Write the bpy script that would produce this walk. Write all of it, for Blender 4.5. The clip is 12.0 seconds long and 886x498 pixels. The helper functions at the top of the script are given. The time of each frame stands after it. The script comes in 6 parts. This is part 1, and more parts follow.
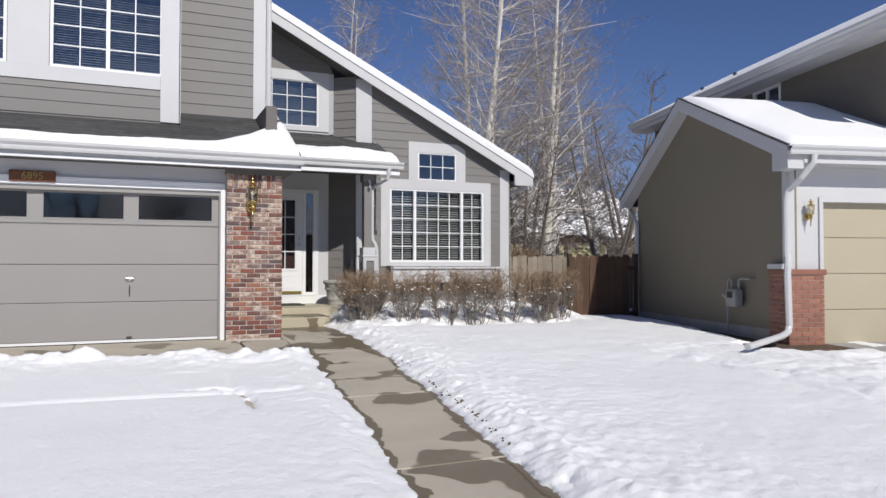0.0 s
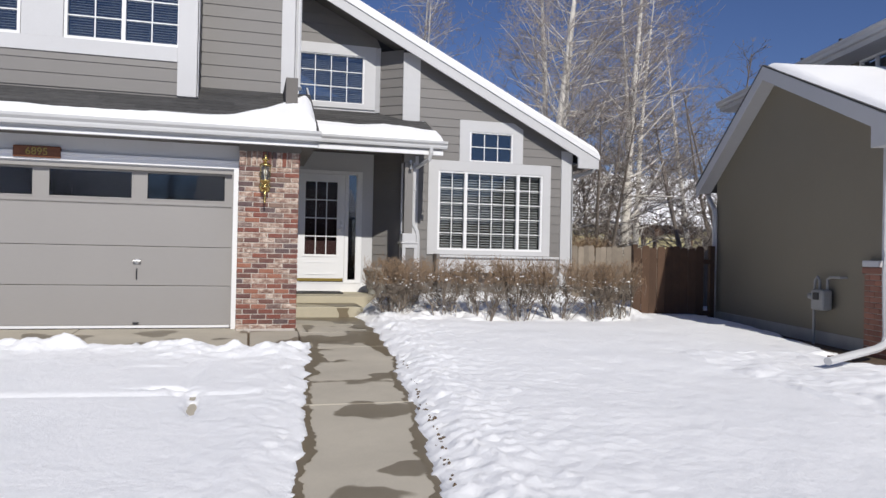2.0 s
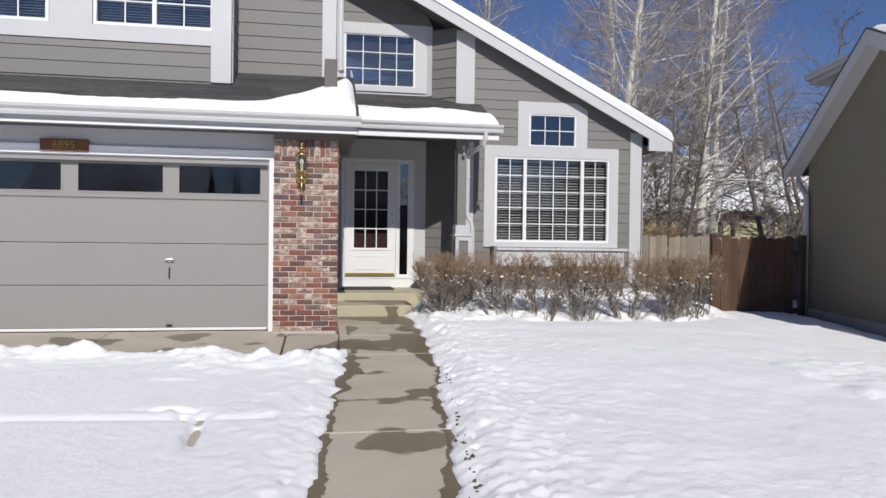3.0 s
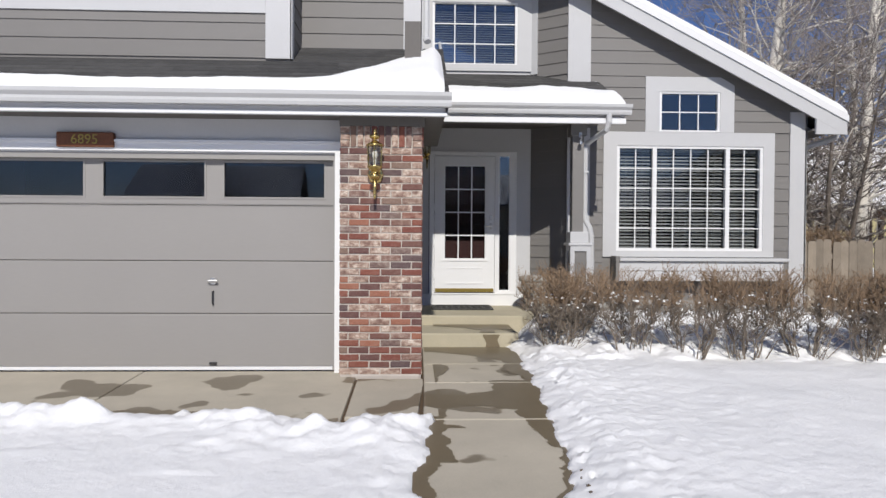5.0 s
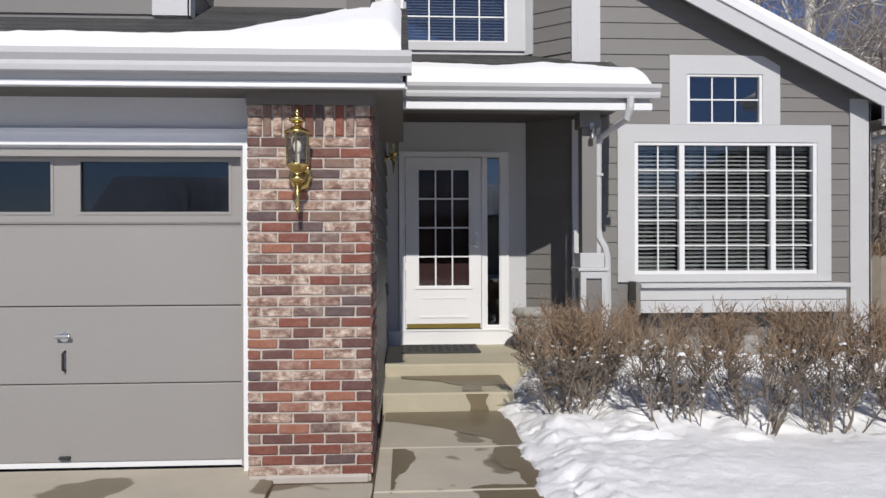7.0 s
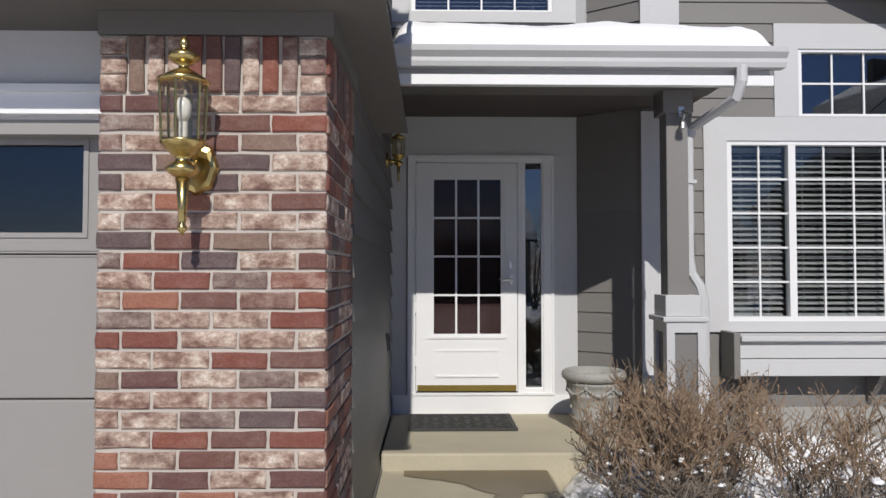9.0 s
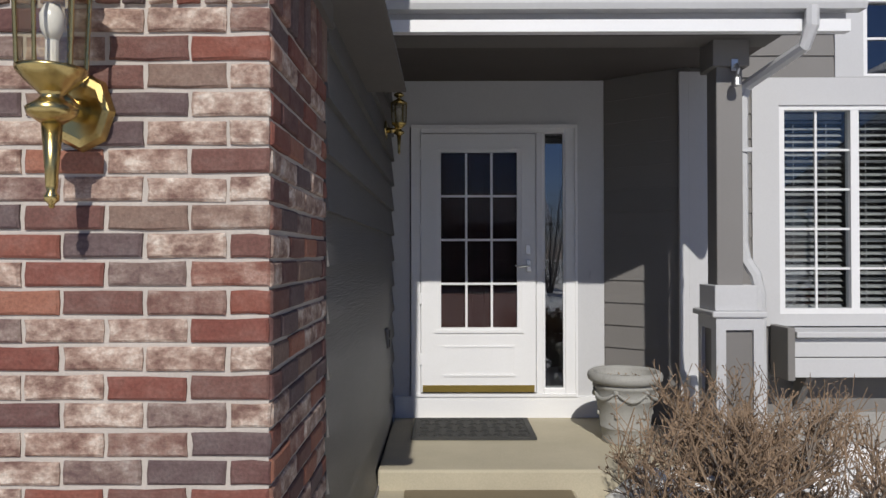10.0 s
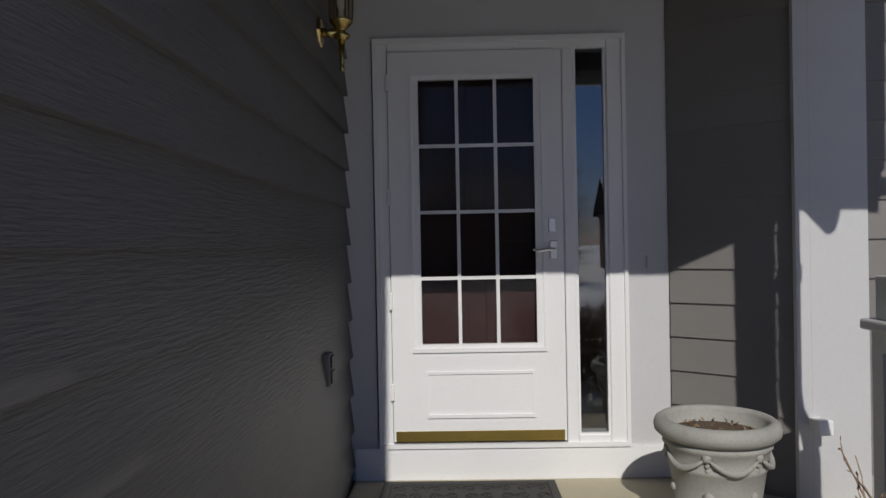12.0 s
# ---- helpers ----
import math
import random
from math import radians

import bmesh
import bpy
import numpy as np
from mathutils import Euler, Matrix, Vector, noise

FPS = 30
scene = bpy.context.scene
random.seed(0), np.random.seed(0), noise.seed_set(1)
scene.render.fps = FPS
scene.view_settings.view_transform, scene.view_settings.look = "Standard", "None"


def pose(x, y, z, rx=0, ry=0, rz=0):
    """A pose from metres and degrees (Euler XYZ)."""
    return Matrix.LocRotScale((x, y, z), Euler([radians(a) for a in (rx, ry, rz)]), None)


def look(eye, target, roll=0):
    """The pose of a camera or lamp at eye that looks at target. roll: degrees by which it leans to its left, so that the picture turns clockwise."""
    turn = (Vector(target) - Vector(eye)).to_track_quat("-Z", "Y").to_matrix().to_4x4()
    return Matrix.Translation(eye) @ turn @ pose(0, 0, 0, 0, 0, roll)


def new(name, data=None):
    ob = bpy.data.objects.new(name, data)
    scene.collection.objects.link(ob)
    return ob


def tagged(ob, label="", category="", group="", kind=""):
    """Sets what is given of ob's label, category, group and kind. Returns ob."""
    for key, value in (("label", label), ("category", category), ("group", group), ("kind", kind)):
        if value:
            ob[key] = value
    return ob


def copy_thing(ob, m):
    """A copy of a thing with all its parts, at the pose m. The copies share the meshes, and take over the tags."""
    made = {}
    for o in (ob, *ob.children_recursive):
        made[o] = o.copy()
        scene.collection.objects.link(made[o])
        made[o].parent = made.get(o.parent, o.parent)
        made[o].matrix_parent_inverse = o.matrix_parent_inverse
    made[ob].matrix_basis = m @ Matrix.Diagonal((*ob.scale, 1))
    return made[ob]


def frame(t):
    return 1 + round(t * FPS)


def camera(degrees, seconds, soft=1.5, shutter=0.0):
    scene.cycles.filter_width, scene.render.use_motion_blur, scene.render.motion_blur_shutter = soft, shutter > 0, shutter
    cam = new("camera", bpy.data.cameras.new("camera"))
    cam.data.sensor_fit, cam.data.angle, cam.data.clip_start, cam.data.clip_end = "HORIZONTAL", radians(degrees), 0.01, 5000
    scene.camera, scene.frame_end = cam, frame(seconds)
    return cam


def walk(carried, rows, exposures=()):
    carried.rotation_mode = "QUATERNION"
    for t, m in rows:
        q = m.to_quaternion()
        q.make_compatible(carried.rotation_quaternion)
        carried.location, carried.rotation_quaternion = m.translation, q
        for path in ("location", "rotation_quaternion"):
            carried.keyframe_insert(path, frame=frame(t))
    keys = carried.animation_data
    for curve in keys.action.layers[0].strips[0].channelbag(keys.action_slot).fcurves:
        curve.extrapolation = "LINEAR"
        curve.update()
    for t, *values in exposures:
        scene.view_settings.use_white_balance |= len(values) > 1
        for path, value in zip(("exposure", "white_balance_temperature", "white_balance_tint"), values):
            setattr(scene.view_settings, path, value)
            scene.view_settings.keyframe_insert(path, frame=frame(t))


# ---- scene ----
from math import cos, pi, sin

cam = camera(64.0, 12.0)
PATH = [
    (0, (0.161, -1.379, 1.073), (0.95, 0.458, 1.12), 0.0),
    (0.5, (0.524, -1.252, 1.063), (1.294, 0.593, 1.113), 1.2),
    (1, (0.829, -1.139, 1.058), (1.515, 0.74, 1.091), 1.8),
    (1.5, (1.183, -0.943, 1.055), (1.791, 0.961, 1.106), 1.0),
    (2, (1.472, -0.649, 1.076), (1.999, 1.28, 1.089), 1.2),
    (2.5, (1.688, -0.224, 1.136), (2.115, 1.73, 1.131), 1.1),
    (3, (1.883, 0.186, 1.182), (2.225, 2.156, 1.155), 0.7),
    (3.5, (1.942, 0.783, 1.158), (2.161, 2.77, 1.138), -0.1),
    (3.7, (1.982, 0.97, 1.164), (2.172, 2.961, 1.137), 0.2),
    (5.3, (2.066, 2.706, 1.377), (2.137, 4.704, 1.335), 0.2),
    (5.5, (2.12, 2.94, 1.387), (2.199, 4.938, 1.337), -0.1),
    (6, (2.148, 3.508, 1.426), (2.227, 5.505, 1.372), 0.6),
    (6.5, (2.262, 4.041, 1.456), (2.339, 6.039, 1.429), 0.5),
    (7, (2.32, 4.562, 1.48), (2.427, 6.56, 1.474), -0.2),
    (7.2, (2.341, 4.8, 1.484), (2.419, 6.798, 1.485), -0.4),
    (8.8, (2.452, 6.563, 1.568), (2.501, 8.563, 1.601), 0.2),
    (9, (2.461, 6.698, 1.573), (2.495, 8.697, 1.637), -0.0),
    (9.5, (2.496, 7.131, 1.584), (2.506, 9.13, 1.605), -0.3),
    (10, (2.52, 7.45, 1.585), (2.514, 9.45, 1.604), -0.1),
    (10.5, (2.593, 7.82, 1.560), (2.537, 9.819, 1.556), 0.2),
    (11, (2.556, 8.435, 1.574), (2.551, 10.435, 1.558), -0.3),
    (11.5, (2.589, 8.91, 1.567), (2.566, 10.91, 1.551), -0.8),
    (12, (2.687, 9.36, 1.543), (2.643, 11.359, 1.529), -1.1),
]
walk(cam, [(t, look(eye, target, roll)) for t, eye, target, roll in PATH], [(0.0, 0.0), (4.5, 0.0), (6.5, -0.05), (9.0, -0.06), (10.5, -0.2), (12.0, -0.35)])

SLOPE = 0.04


def gz(x, y):
    """Height of the ground: the front falls gently to the street."""
    return -SLOPE * min(max(9.0 - y, 0.0), 17.0)


# ---- light ----
SUN_WAY = Vector((-0.016, 1.0, -0.75)).normalized()
sun = new("sun", bpy.data.lights.new("sun", "SUN"))
sun.data.energy, sun.data.angle, sun.data.color = 3.75, radians(0.53), (1.0, 0.962, 0.905)
sun.matrix_world = look((0, -20, 30), Vector((0, -20, 30)) + SUN_WAY)
world = bpy.data.worlds.new("sky")
scene.world = world
world.use_nodes = True
_n = world.node_tree.nodes
_sky = _n.new("ShaderNodeTexSky")
_sky.sky_type, _sky.sun_disc = "NISHITA", False
_sky.sun_elevation = math.asin(-SUN_WAY.z)
_sky.sun_rotation = math.atan2(-SUN_WAY.x, -SUN_WAY.y)
_sky.altitude, _sky.air_density, _sky.dust_density, _sky.ozone_density = 1600, 1.3, 0.05, 9.5
_tint = _n.new("ShaderNodeMixRGB")
_tint.blend_type, _tint.inputs[0].default_value, _tint.inputs[2].default_value = "MULTIPLY", 1.0, (1.13, 0.93, 1.04, 1.0)
world.node_tree.links.new(_sky.outputs[0], _tint.inputs[1])
world.node_tree.links.new(_tint.outputs[0], _n["Background"].inputs[0])
_n["Background"].inputs[1].default_value = 0.062
scene.view_settings.exposure = 0.0


# ---- materials ----
def base_material(name):
    m = bpy.data.materials.new(name)
    m.use_nodes = True
    return m, m.node_tree.nodes, m.node_tree.links, m.node_tree.nodes["Principled BSDF"]


def grain(nodes, links, scale, detail=4.0, rough=0.6, stretch=None):
    g = nodes.new("ShaderNodeNewGeometry")
    n = nodes.new("ShaderNodeTexNoise")
    n.inputs["Scale"].default_value, n.inputs["Detail"].default_value, n.inputs["Roughness"].default_value = scale, detail, rough
    if stretch:
        v = nodes.new("ShaderNodeVectorMath")
        v.operation = "MULTIPLY"
        v.inputs[1].default_value = stretch
        links.new(g.outputs["Position"], v.inputs[0])
        links.new(v.outputs[0], n.inputs["Vector"])
    else:
        links.new(g.outputs["Position"], n.inputs["Vector"])
    return n.outputs["Fac"]


def ramp(nodes, links, fac, stops, mode="LINEAR"):
    r = nodes.new("ShaderNodeValToRGB")
    r.color_ramp.interpolation = mode
    e = r.color_ramp.elements
    while len(e) < len(stops):
        e.new(0.5)
    for k, (p, c) in zip(e, stops):
        k.position, k.color = p, (*c, 1) if len(c) == 3 else c
    links.new(fac, r.inputs[0])
    return r.outputs[0]


def mixed(nodes, links, fac, a, b, kind="MIX"):
    m = nodes.new("ShaderNodeMix")
    m.data_type, m.blend_type = "RGBA", kind
    for s, v in ((m.inputs[0], fac), (m.inputs[6], a), (m.inputs[7], b)):
        if isinstance(v, (int, float)):
            s.default_value = v
        elif isinstance(v, tuple):
            s.default_value = (*v, 1)
        else:
            links.new(v, s)
    return m.outputs[2]


def scaled(c, k):
    return tuple(min(1.0, v * k) for v in c)


def plain(name, col, rough=0.6, metal=0.0, var=0.12, scale=3.0, fine=60.0, bump=0.15, depth=0.003, rand=0.0, stretch=None, spec=0.5, dirt=0.0):
    """A surface with slow stains, fine grain and a little relief, at real size."""
    m, nodes, links, p = base_material(name)
    slow = grain(nodes, links, scale, 5.0)
    fast = grain(nodes, links, fine, 3.0, 0.65, stretch)
    c = ramp(nodes, links, slow, [(0.3, scaled(col, 1 - var)), (0.7, scaled(col, 1 + var))])
    c = mixed(nodes, links, 0.5, c, ramp(nodes, links, fast, [(0.3, scaled(col, 1 - var)), (0.7, scaled(col, 1 + var))]))
    if dirt:
        spots = grain(nodes, links, scale * 2.3, 8.0, 0.75)
        c = mixed(nodes, links, ramp(nodes, links, spots, [(0.55, (0, 0, 0)), (0.75, (dirt, dirt, dirt))]), c, scaled(col, 0.45))
    if rand:
        o = nodes.new("ShaderNodeObjectInfo")
        c = mixed(nodes, links, 1.0, c, ramp(nodes, links, o.outputs["Random"], [(0.0, (1 - rand,) * 3), (1.0, (1.0,) * 3)]), "MULTIPLY")
    links.new(c, p.inputs["Base Color"])
    p.inputs["Roughness"].default_value, p.inputs["Metallic"].default_value = rough, metal
    p.inputs["Specular IOR Level"].default_value = spec
    b = nodes.new("ShaderNodeBump")
    b.inputs["Strength"].default_value, b.inputs["Distance"].default_value = bump, depth
    links.new(fast, b.inputs["Height"])
    links.new(b.outputs[0], p.inputs["Normal"])
    return m


def make_snow():
    m, nodes, links, p = base_material("snow")
    slow = grain(nodes, links, 1.3, 5.0)
    mid = grain(nodes, links, 15.0, 8.0, 0.7)
    fine = grain(nodes, links, 90.0, 3.0)
    links.new(ramp(nodes, links, slow, [(0.3, (0.885, 0.885, 0.885)), (0.7, (0.925, 0.92, 0.915))]), p.inputs["Base Color"])
    p.inputs["Roughness"].default_value, p.inputs["Specular IOR Level"].default_value = 0.7, 0.25
    b1, b2 = nodes.new("ShaderNodeBump"), nodes.new("ShaderNodeBump")
    b1.inputs["Strength"].default_value, b1.inputs["Distance"].default_value = 0.46, 0.028
    b2.inputs["Strength"].default_value, b2.inputs["Distance"].default_value = 0.35, 0.004
    links.new(mid, b1.inputs["Height"])
    links.new(fine, b2.inputs["Height"])
    links.new(b1.outputs[0], b2.inputs["Normal"])
    links.new(b2.outputs[0], p.inputs["Normal"])
    return m


def make_concrete(name, col, wet):
    """Broom-finished concrete with patches still wet from melting snow."""
    m, nodes, links, p = base_material(name)
    slow, fine = grain(nodes, links, 1.8, 5.0), grain(nodes, links, 150.0, 3.0)
    c = ramp(nodes, links, slow, [(0.3, scaled(col, 0.86)), (0.7, scaled(col, 1.12))])
    c = mixed(nodes, links, 0.35, c, ramp(nodes, links, fine, [(0.35, scaled(col, 0.8)), (0.65, scaled(col, 1.15))]))
    o = nodes.new("ShaderNodeObjectInfo")
    c = mixed(nodes, links, 1.0, c, ramp(nodes, links, o.outputs["Random"], [(0.0, (0.9,) * 3), (1.0, (1.0,) * 3)]), "MULTIPLY")
    patch = ramp(nodes, links, grain(nodes, links, 1.55, 2.5, 0.45), [(wet, (0, 0, 0)), (wet + 0.018, (1, 1, 1))])
    c = mixed(nodes, links, patch, c, mixed(nodes, links, 1.0, c, (0.42, 0.39, 0.34), "MULTIPLY"))
    links.new(c, p.inputs["Base Color"])
    links.new(ramp(nodes, links, patch, [(0.0, (0.85,) * 3), (1.0, (0.42,) * 3)]), p.inputs["Roughness"])
    b = nodes.new("ShaderNodeBump")
    b.inputs["Strength"].default_value, b.inputs["Distance"].default_value = 0.25, 0.002
    links.new(fine, b.inputs["Height"])
    links.new(b.outputs[0], p.inputs["Normal"])
    return m


def make_brick(name, reds):
    """Tumbled brick: each piece takes its own colour, the pale ones are smeared with buff and white."""
    m, nodes, links, p = base_material(name)
    o = nodes.new("ShaderNodeObjectInfo")
    rnd = o.outputs["Random"]
    c = ramp(nodes, links, rnd, reds, "CONSTANT")
    w = nodes.new("ShaderNodeTexWhiteNoise")
    w.noise_dimensions = "1D"
    links.new(rnd, w.inputs["W"])
    smear = grain(nodes, links, 17.0, 6.0, 0.62, (1.0, 1.0, 1.5))
    pale = ramp(nodes, links, smear, [(0.34, (0.17, 0.095, 0.075)), (0.46, (0.33, 0.225, 0.175)), (0.56, (0.50, 0.385, 0.31)), (0.66, (0.70, 0.61, 0.52))])
    c = mixed(nodes, links, ramp(nodes, links, w.outputs["Value"], [(0.0, (0.93,) * 3), (0.30, (0.42,) * 3), (0.46, (0.08,) * 3)], "CONSTANT"), c, pale)
    rough_grain = grain(nodes, links, 110.0, 4.0)
    c = mixed(nodes, links, 0.5, c, mixed(nodes, links, 1.0, c, ramp(nodes, links, rough_grain, [(0.3, (0.5,) * 3), (0.7, (1.3,) * 3)]), "MULTIPLY"))
    links.new(c, p.inputs["Base Color"])
    p.inputs["Roughness"].default_value = 0.88
    b = nodes.new("ShaderNodeBump")
    b.inputs["Strength"].default_value, b.inputs["Distance"].default_value = 0.5, 0.004
    links.new(rough_grain, b.inputs["Height"])
    b2 = nodes.new("ShaderNodeBump")
    b2.inputs["Strength"].default_value, b2.inputs["Distance"].default_value = 0.5, 0.006
    links.new(smear, b2.inputs["Height"])
    links.new(b.outputs[0], b2.inputs["Normal"])
    links.new(b2.outputs[0], p.inputs["Normal"])
    return m


def make_glass(name, tint, gloss=0.05):
    """A thin pane: clear straight through, with the gloss of glass."""
    m = bpy.data.materials.new(name)
    m.use_nodes = True
    nodes, links = m.node_tree.nodes, m.node_tree.links
    nodes.remove(nodes["Principled BSDF"])
    t, g, f, x = nodes.new("ShaderNodeBsdfTransparent"), nodes.new("ShaderNodeBsdfGlossy"), nodes.new("ShaderNodeLayerWeight"), nodes.new("ShaderNodeMixShader")
    t.inputs[0].default_value, g.inputs["Roughness"].default_value = (*tint, 1), 0.01
    p, s = nodes.new("ShaderNodeMath"), nodes.new("ShaderNodeMath")
    p.operation, p.inputs[1].default_value = "POWER", 5.0
    s.operation, s.inputs[1].default_value, s.inputs[2].default_value = "MULTIPLY_ADD", 1.0 - gloss, gloss
    links.new(f.outputs["Facing"], p.inputs[0])
    links.new(p.outputs[0], s.inputs[0])
    links.new(s.outputs[0], x.inputs[0])
    links.new(t.outputs[0], x.inputs[1])
    links.new(g.outputs[0], x.inputs[2])
    links.new(x.outputs[0], nodes["Material Output"].inputs[0])
    return m


SNOW = make_snow()
CONCRETE = make_concrete("pale_concrete", (0.50, 0.45, 0.36), 0.57)
PORCH_CONCRETE = make_concrete("porch_concrete", (0.49, 0.44, 0.325), 0.78)
OLD_CONCRETE = plain("foundation_concrete", (0.34, 0.33, 0.31), 0.9, var=0.2, bump=0.4)
SIDING = plain("grey_siding_paint", (0.20, 0.19, 0.18), 0.62, var=0.07, scale=1.2, fine=40, stretch=(1, 1, 9), bump=0.2, depth=0.002, rand=0.06)
# Embossed siding, base darkened below SIDING to put the porch's shade into the colour.
SHADED_SIDING = plain("embossed_siding_shade_tone", (0.13, 0.124, 0.119), 0.5, var=0.16, scale=1.5, fine=22, stretch=(1, 0.4, 6), bump=0.55, depth=0.007, rand=0.12, spec=0.45)
TRIM = plain("pale_trim_paint", (0.54, 0.54, 0.545), 0.55, var=0.05, scale=1.6, fine=70, bump=0.15, depth=0.002)
WHITE = plain("white_paint", (0.78, 0.78, 0.78), 0.4, var=0.035, scale=2.0, fine=80, bump=0.08, depth=0.001)
GUTTER = plain("white_gutter_enamel", (0.55, 0.55, 0.55), 0.35, var=0.05, scale=2.0, fine=50, bump=0.05, depth=0.001)
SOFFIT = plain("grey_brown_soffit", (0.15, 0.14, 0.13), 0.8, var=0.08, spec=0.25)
# Darker than SOFFIT, used for the porch ceiling only.
PORCH_CEILING = plain("dark_porch_ceiling", (0.095, 0.085, 0.078), 0.8, var=0.1, spec=0.25)
GARAGE = plain("garage_door_paint", (0.29, 0.276, 0.262), 0.5, var=0.04, scale=1.1, fine=35, stretch=(0.3, 1, 4), bump=0.12, depth=0.002)
SHINGLE = plain("dark_shingle", (0.075, 0.073, 0.072), 0.95, var=0.35, scale=7.0, fine=160, bump=0.7, depth=0.004, rand=0.35)
MORTAR = plain("pale_mortar", (0.49, 0.44, 0.39), 0.95, var=0.14, scale=6, fine=140, bump=0.5, depth=0.003)
BRICK = make_brick("tumbled_brick", [(0.0, (0.185, 0.056, 0.040)), (0.17, (0.115, 0.050, 0.046)), (0.34, (0.21, 0.064, 0.042)), (0.48, (0.10, 0.066, 0.068)), (0.62, (0.145, 0.062, 0.050)), (0.76, (0.20, 0.13, 0.10)), (0.88, (0.30, 0.12, 0.075))])
RED_BRICK = plain("orange_red_brick", (0.34, 0.155, 0.105), 0.9, var=0.15, scale=8, fine=120, bump=0.4, rand=0.3)
BRASS = plain("polished_brass", (0.55, 0.42, 0.17), 0.27, 1.0, var=0.18, scale=20, fine=120, bump=0.06, depth=0.001)
DULL_BRASS = plain("brushed_brass", (0.42, 0.31, 0.09), 0.38, 1.0, var=0.12, scale=12, stretch=(1, 1, 20), bump=0.1, depth=0.001)
NICKEL = plain("brushed_nickel", (0.62, 0.61, 0.59), 0.3, 1.0, var=0.06)
DARK_METAL = plain("dark_metal", (0.05, 0.05, 0.052), 0.5, 0.6)
GLASS = make_glass("window_glass", (0.82, 0.85, 0.87), 0.075)
DOOR_GLASS = make_glass("storm_door_glass", (0.72, 0.72, 0.72), 0.016)
SKY_GLASS = make_glass("double_glazing", (0.62, 0.65, 0.67), 0.17)
WET = plain("wet_concrete", (0.165, 0.13, 0.08), 0.38, var=0.15, scale=3, fine=120, bump=0.2, depth=0.002)
LAMP_GLASS = make_glass("lantern_glass", (0.86, 0.84, 0.76), 0.09)
BLIND = plain("pale_blind_slat", (0.42, 0.42, 0.405), 0.5, var=0.04)
# Near-black base puts the gloom of unlit rooms into the colour; also far panes.
DARK_ROOM = plain("unlit_room_tone", (0.06, 0.058, 0.055), 0.9)
RED_DOOR = plain("dark_red_door_paint", (0.062, 0.02, 0.017), 0.5, var=0.1)
RUBBER = plain("dark_rubber", (0.045, 0.045, 0.043), 0.8, var=0.2, fine=200, bump=0.4)
STONEWARE = plain("weathered_grey_pottery", (0.34, 0.335, 0.31), 0.85, var=0.16, scale=9, fine=130, bump=0.35, dirt=0.5)
SOIL = plain("dry_soil", (0.11, 0.075, 0.045), 0.95, var=0.4, scale=20, bump=0.8, depth=0.01)
TAN = plain("olive_tan_stucco_paint", (0.215, 0.188, 0.138), 0.75, var=0.05, scale=0.9, fine=50, bump=0.25)
UPPER_TAN = plain("brown_grey_siding_paint", (0.125, 0.11, 0.09), 0.75, var=0.06, scale=0.9, fine=50, bump=0.25)
TAN_DOOR = plain("cream_door_paint", (0.42, 0.37, 0.265), 0.55, var=0.04)
FENCE = plain("weathered_cedar", (0.32, 0.27, 0.215), 0.9, var=0.25, scale=4, fine=30, stretch=(6, 6, 0.6), bump=0.5, rand=0.3)
# Cedar darkened to carry the neighbour's shade on the gate fence; pergola shares it.
DARK_FENCE = plain("shade_toned_cedar", (0.105, 0.058, 0.034), 0.85, var=0.3, scale=3, fine=30, stretch=(6, 6, 0.6), bump=0.5, rand=0.35)
BARK = plain("grey_brown_twig_bark", (0.215, 0.178, 0.142), 0.9, var=0.3, scale=6, fine=80, rand=0.15)
RED_TWIG = plain("rusty_dry_twig", (0.26, 0.18, 0.115), 0.9, var=0.35, scale=12, fine=90)
ASPEN = plain("pale_aspen_bark", (0.68, 0.64, 0.57), 0.85, var=0.3, scale=3, fine=18, stretch=(1, 1, 5), dirt=0.7)
FAR_TWIG = plain("pale_winter_twig", (0.32, 0.28, 0.255), 0.9, var=0.3)
DARK_BARK = plain("dark_grey_bark", (0.185, 0.155, 0.13), 0.9, var=0.3, scale=3, fine=18, stretch=(1, 1, 0.4), bump=0.5)
PLAQUE = plain("copper_brown_plaque", (0.17, 0.062, 0.026), 0.45, 0.3, var=0.35, scale=14)
GREY_METER = plain("grey_meter_paint", (0.30, 0.30, 0.29), 0.5, 0.2)
BULB = plain("frosted_bulb_glass", (0.85, 0.84, 0.82), 0.25)


# ---- mesh helpers ----
def part(name, bm, material, parent=None, label="", smooth=False):
    """Links a bmesh as one mesh object, under a thing or under a part."""
    me = bpy.data.meshes.new(name)
    bmesh.ops.recalc_face_normals(bm, faces=bm.faces)
    bm.to_mesh(me)
    bm.free()
    return mesh_part(name, me, material, parent, label, smooth)


def mesh_part(name, me, material, parent=None, label="", smooth=False):
    if not me.materials:
        me.materials.append(material)
    if smooth:
        me.polygons.foreach_set("use_smooth", [True] * len(me.polygons))
    ob = new(name, me)
    if parent:
        ob.parent = parent
    if label:
        tagged(ob, label)
    return ob


def thing(name, label, category, at=(0, 0, 0), turn=0.0, group="", kind=""):
    """An Empty at the foot of a thing, for its parts."""
    ob = new(name)
    ob.matrix_world = pose(*at, 0, 0, turn)
    return tagged(ob, label, category, group, kind)


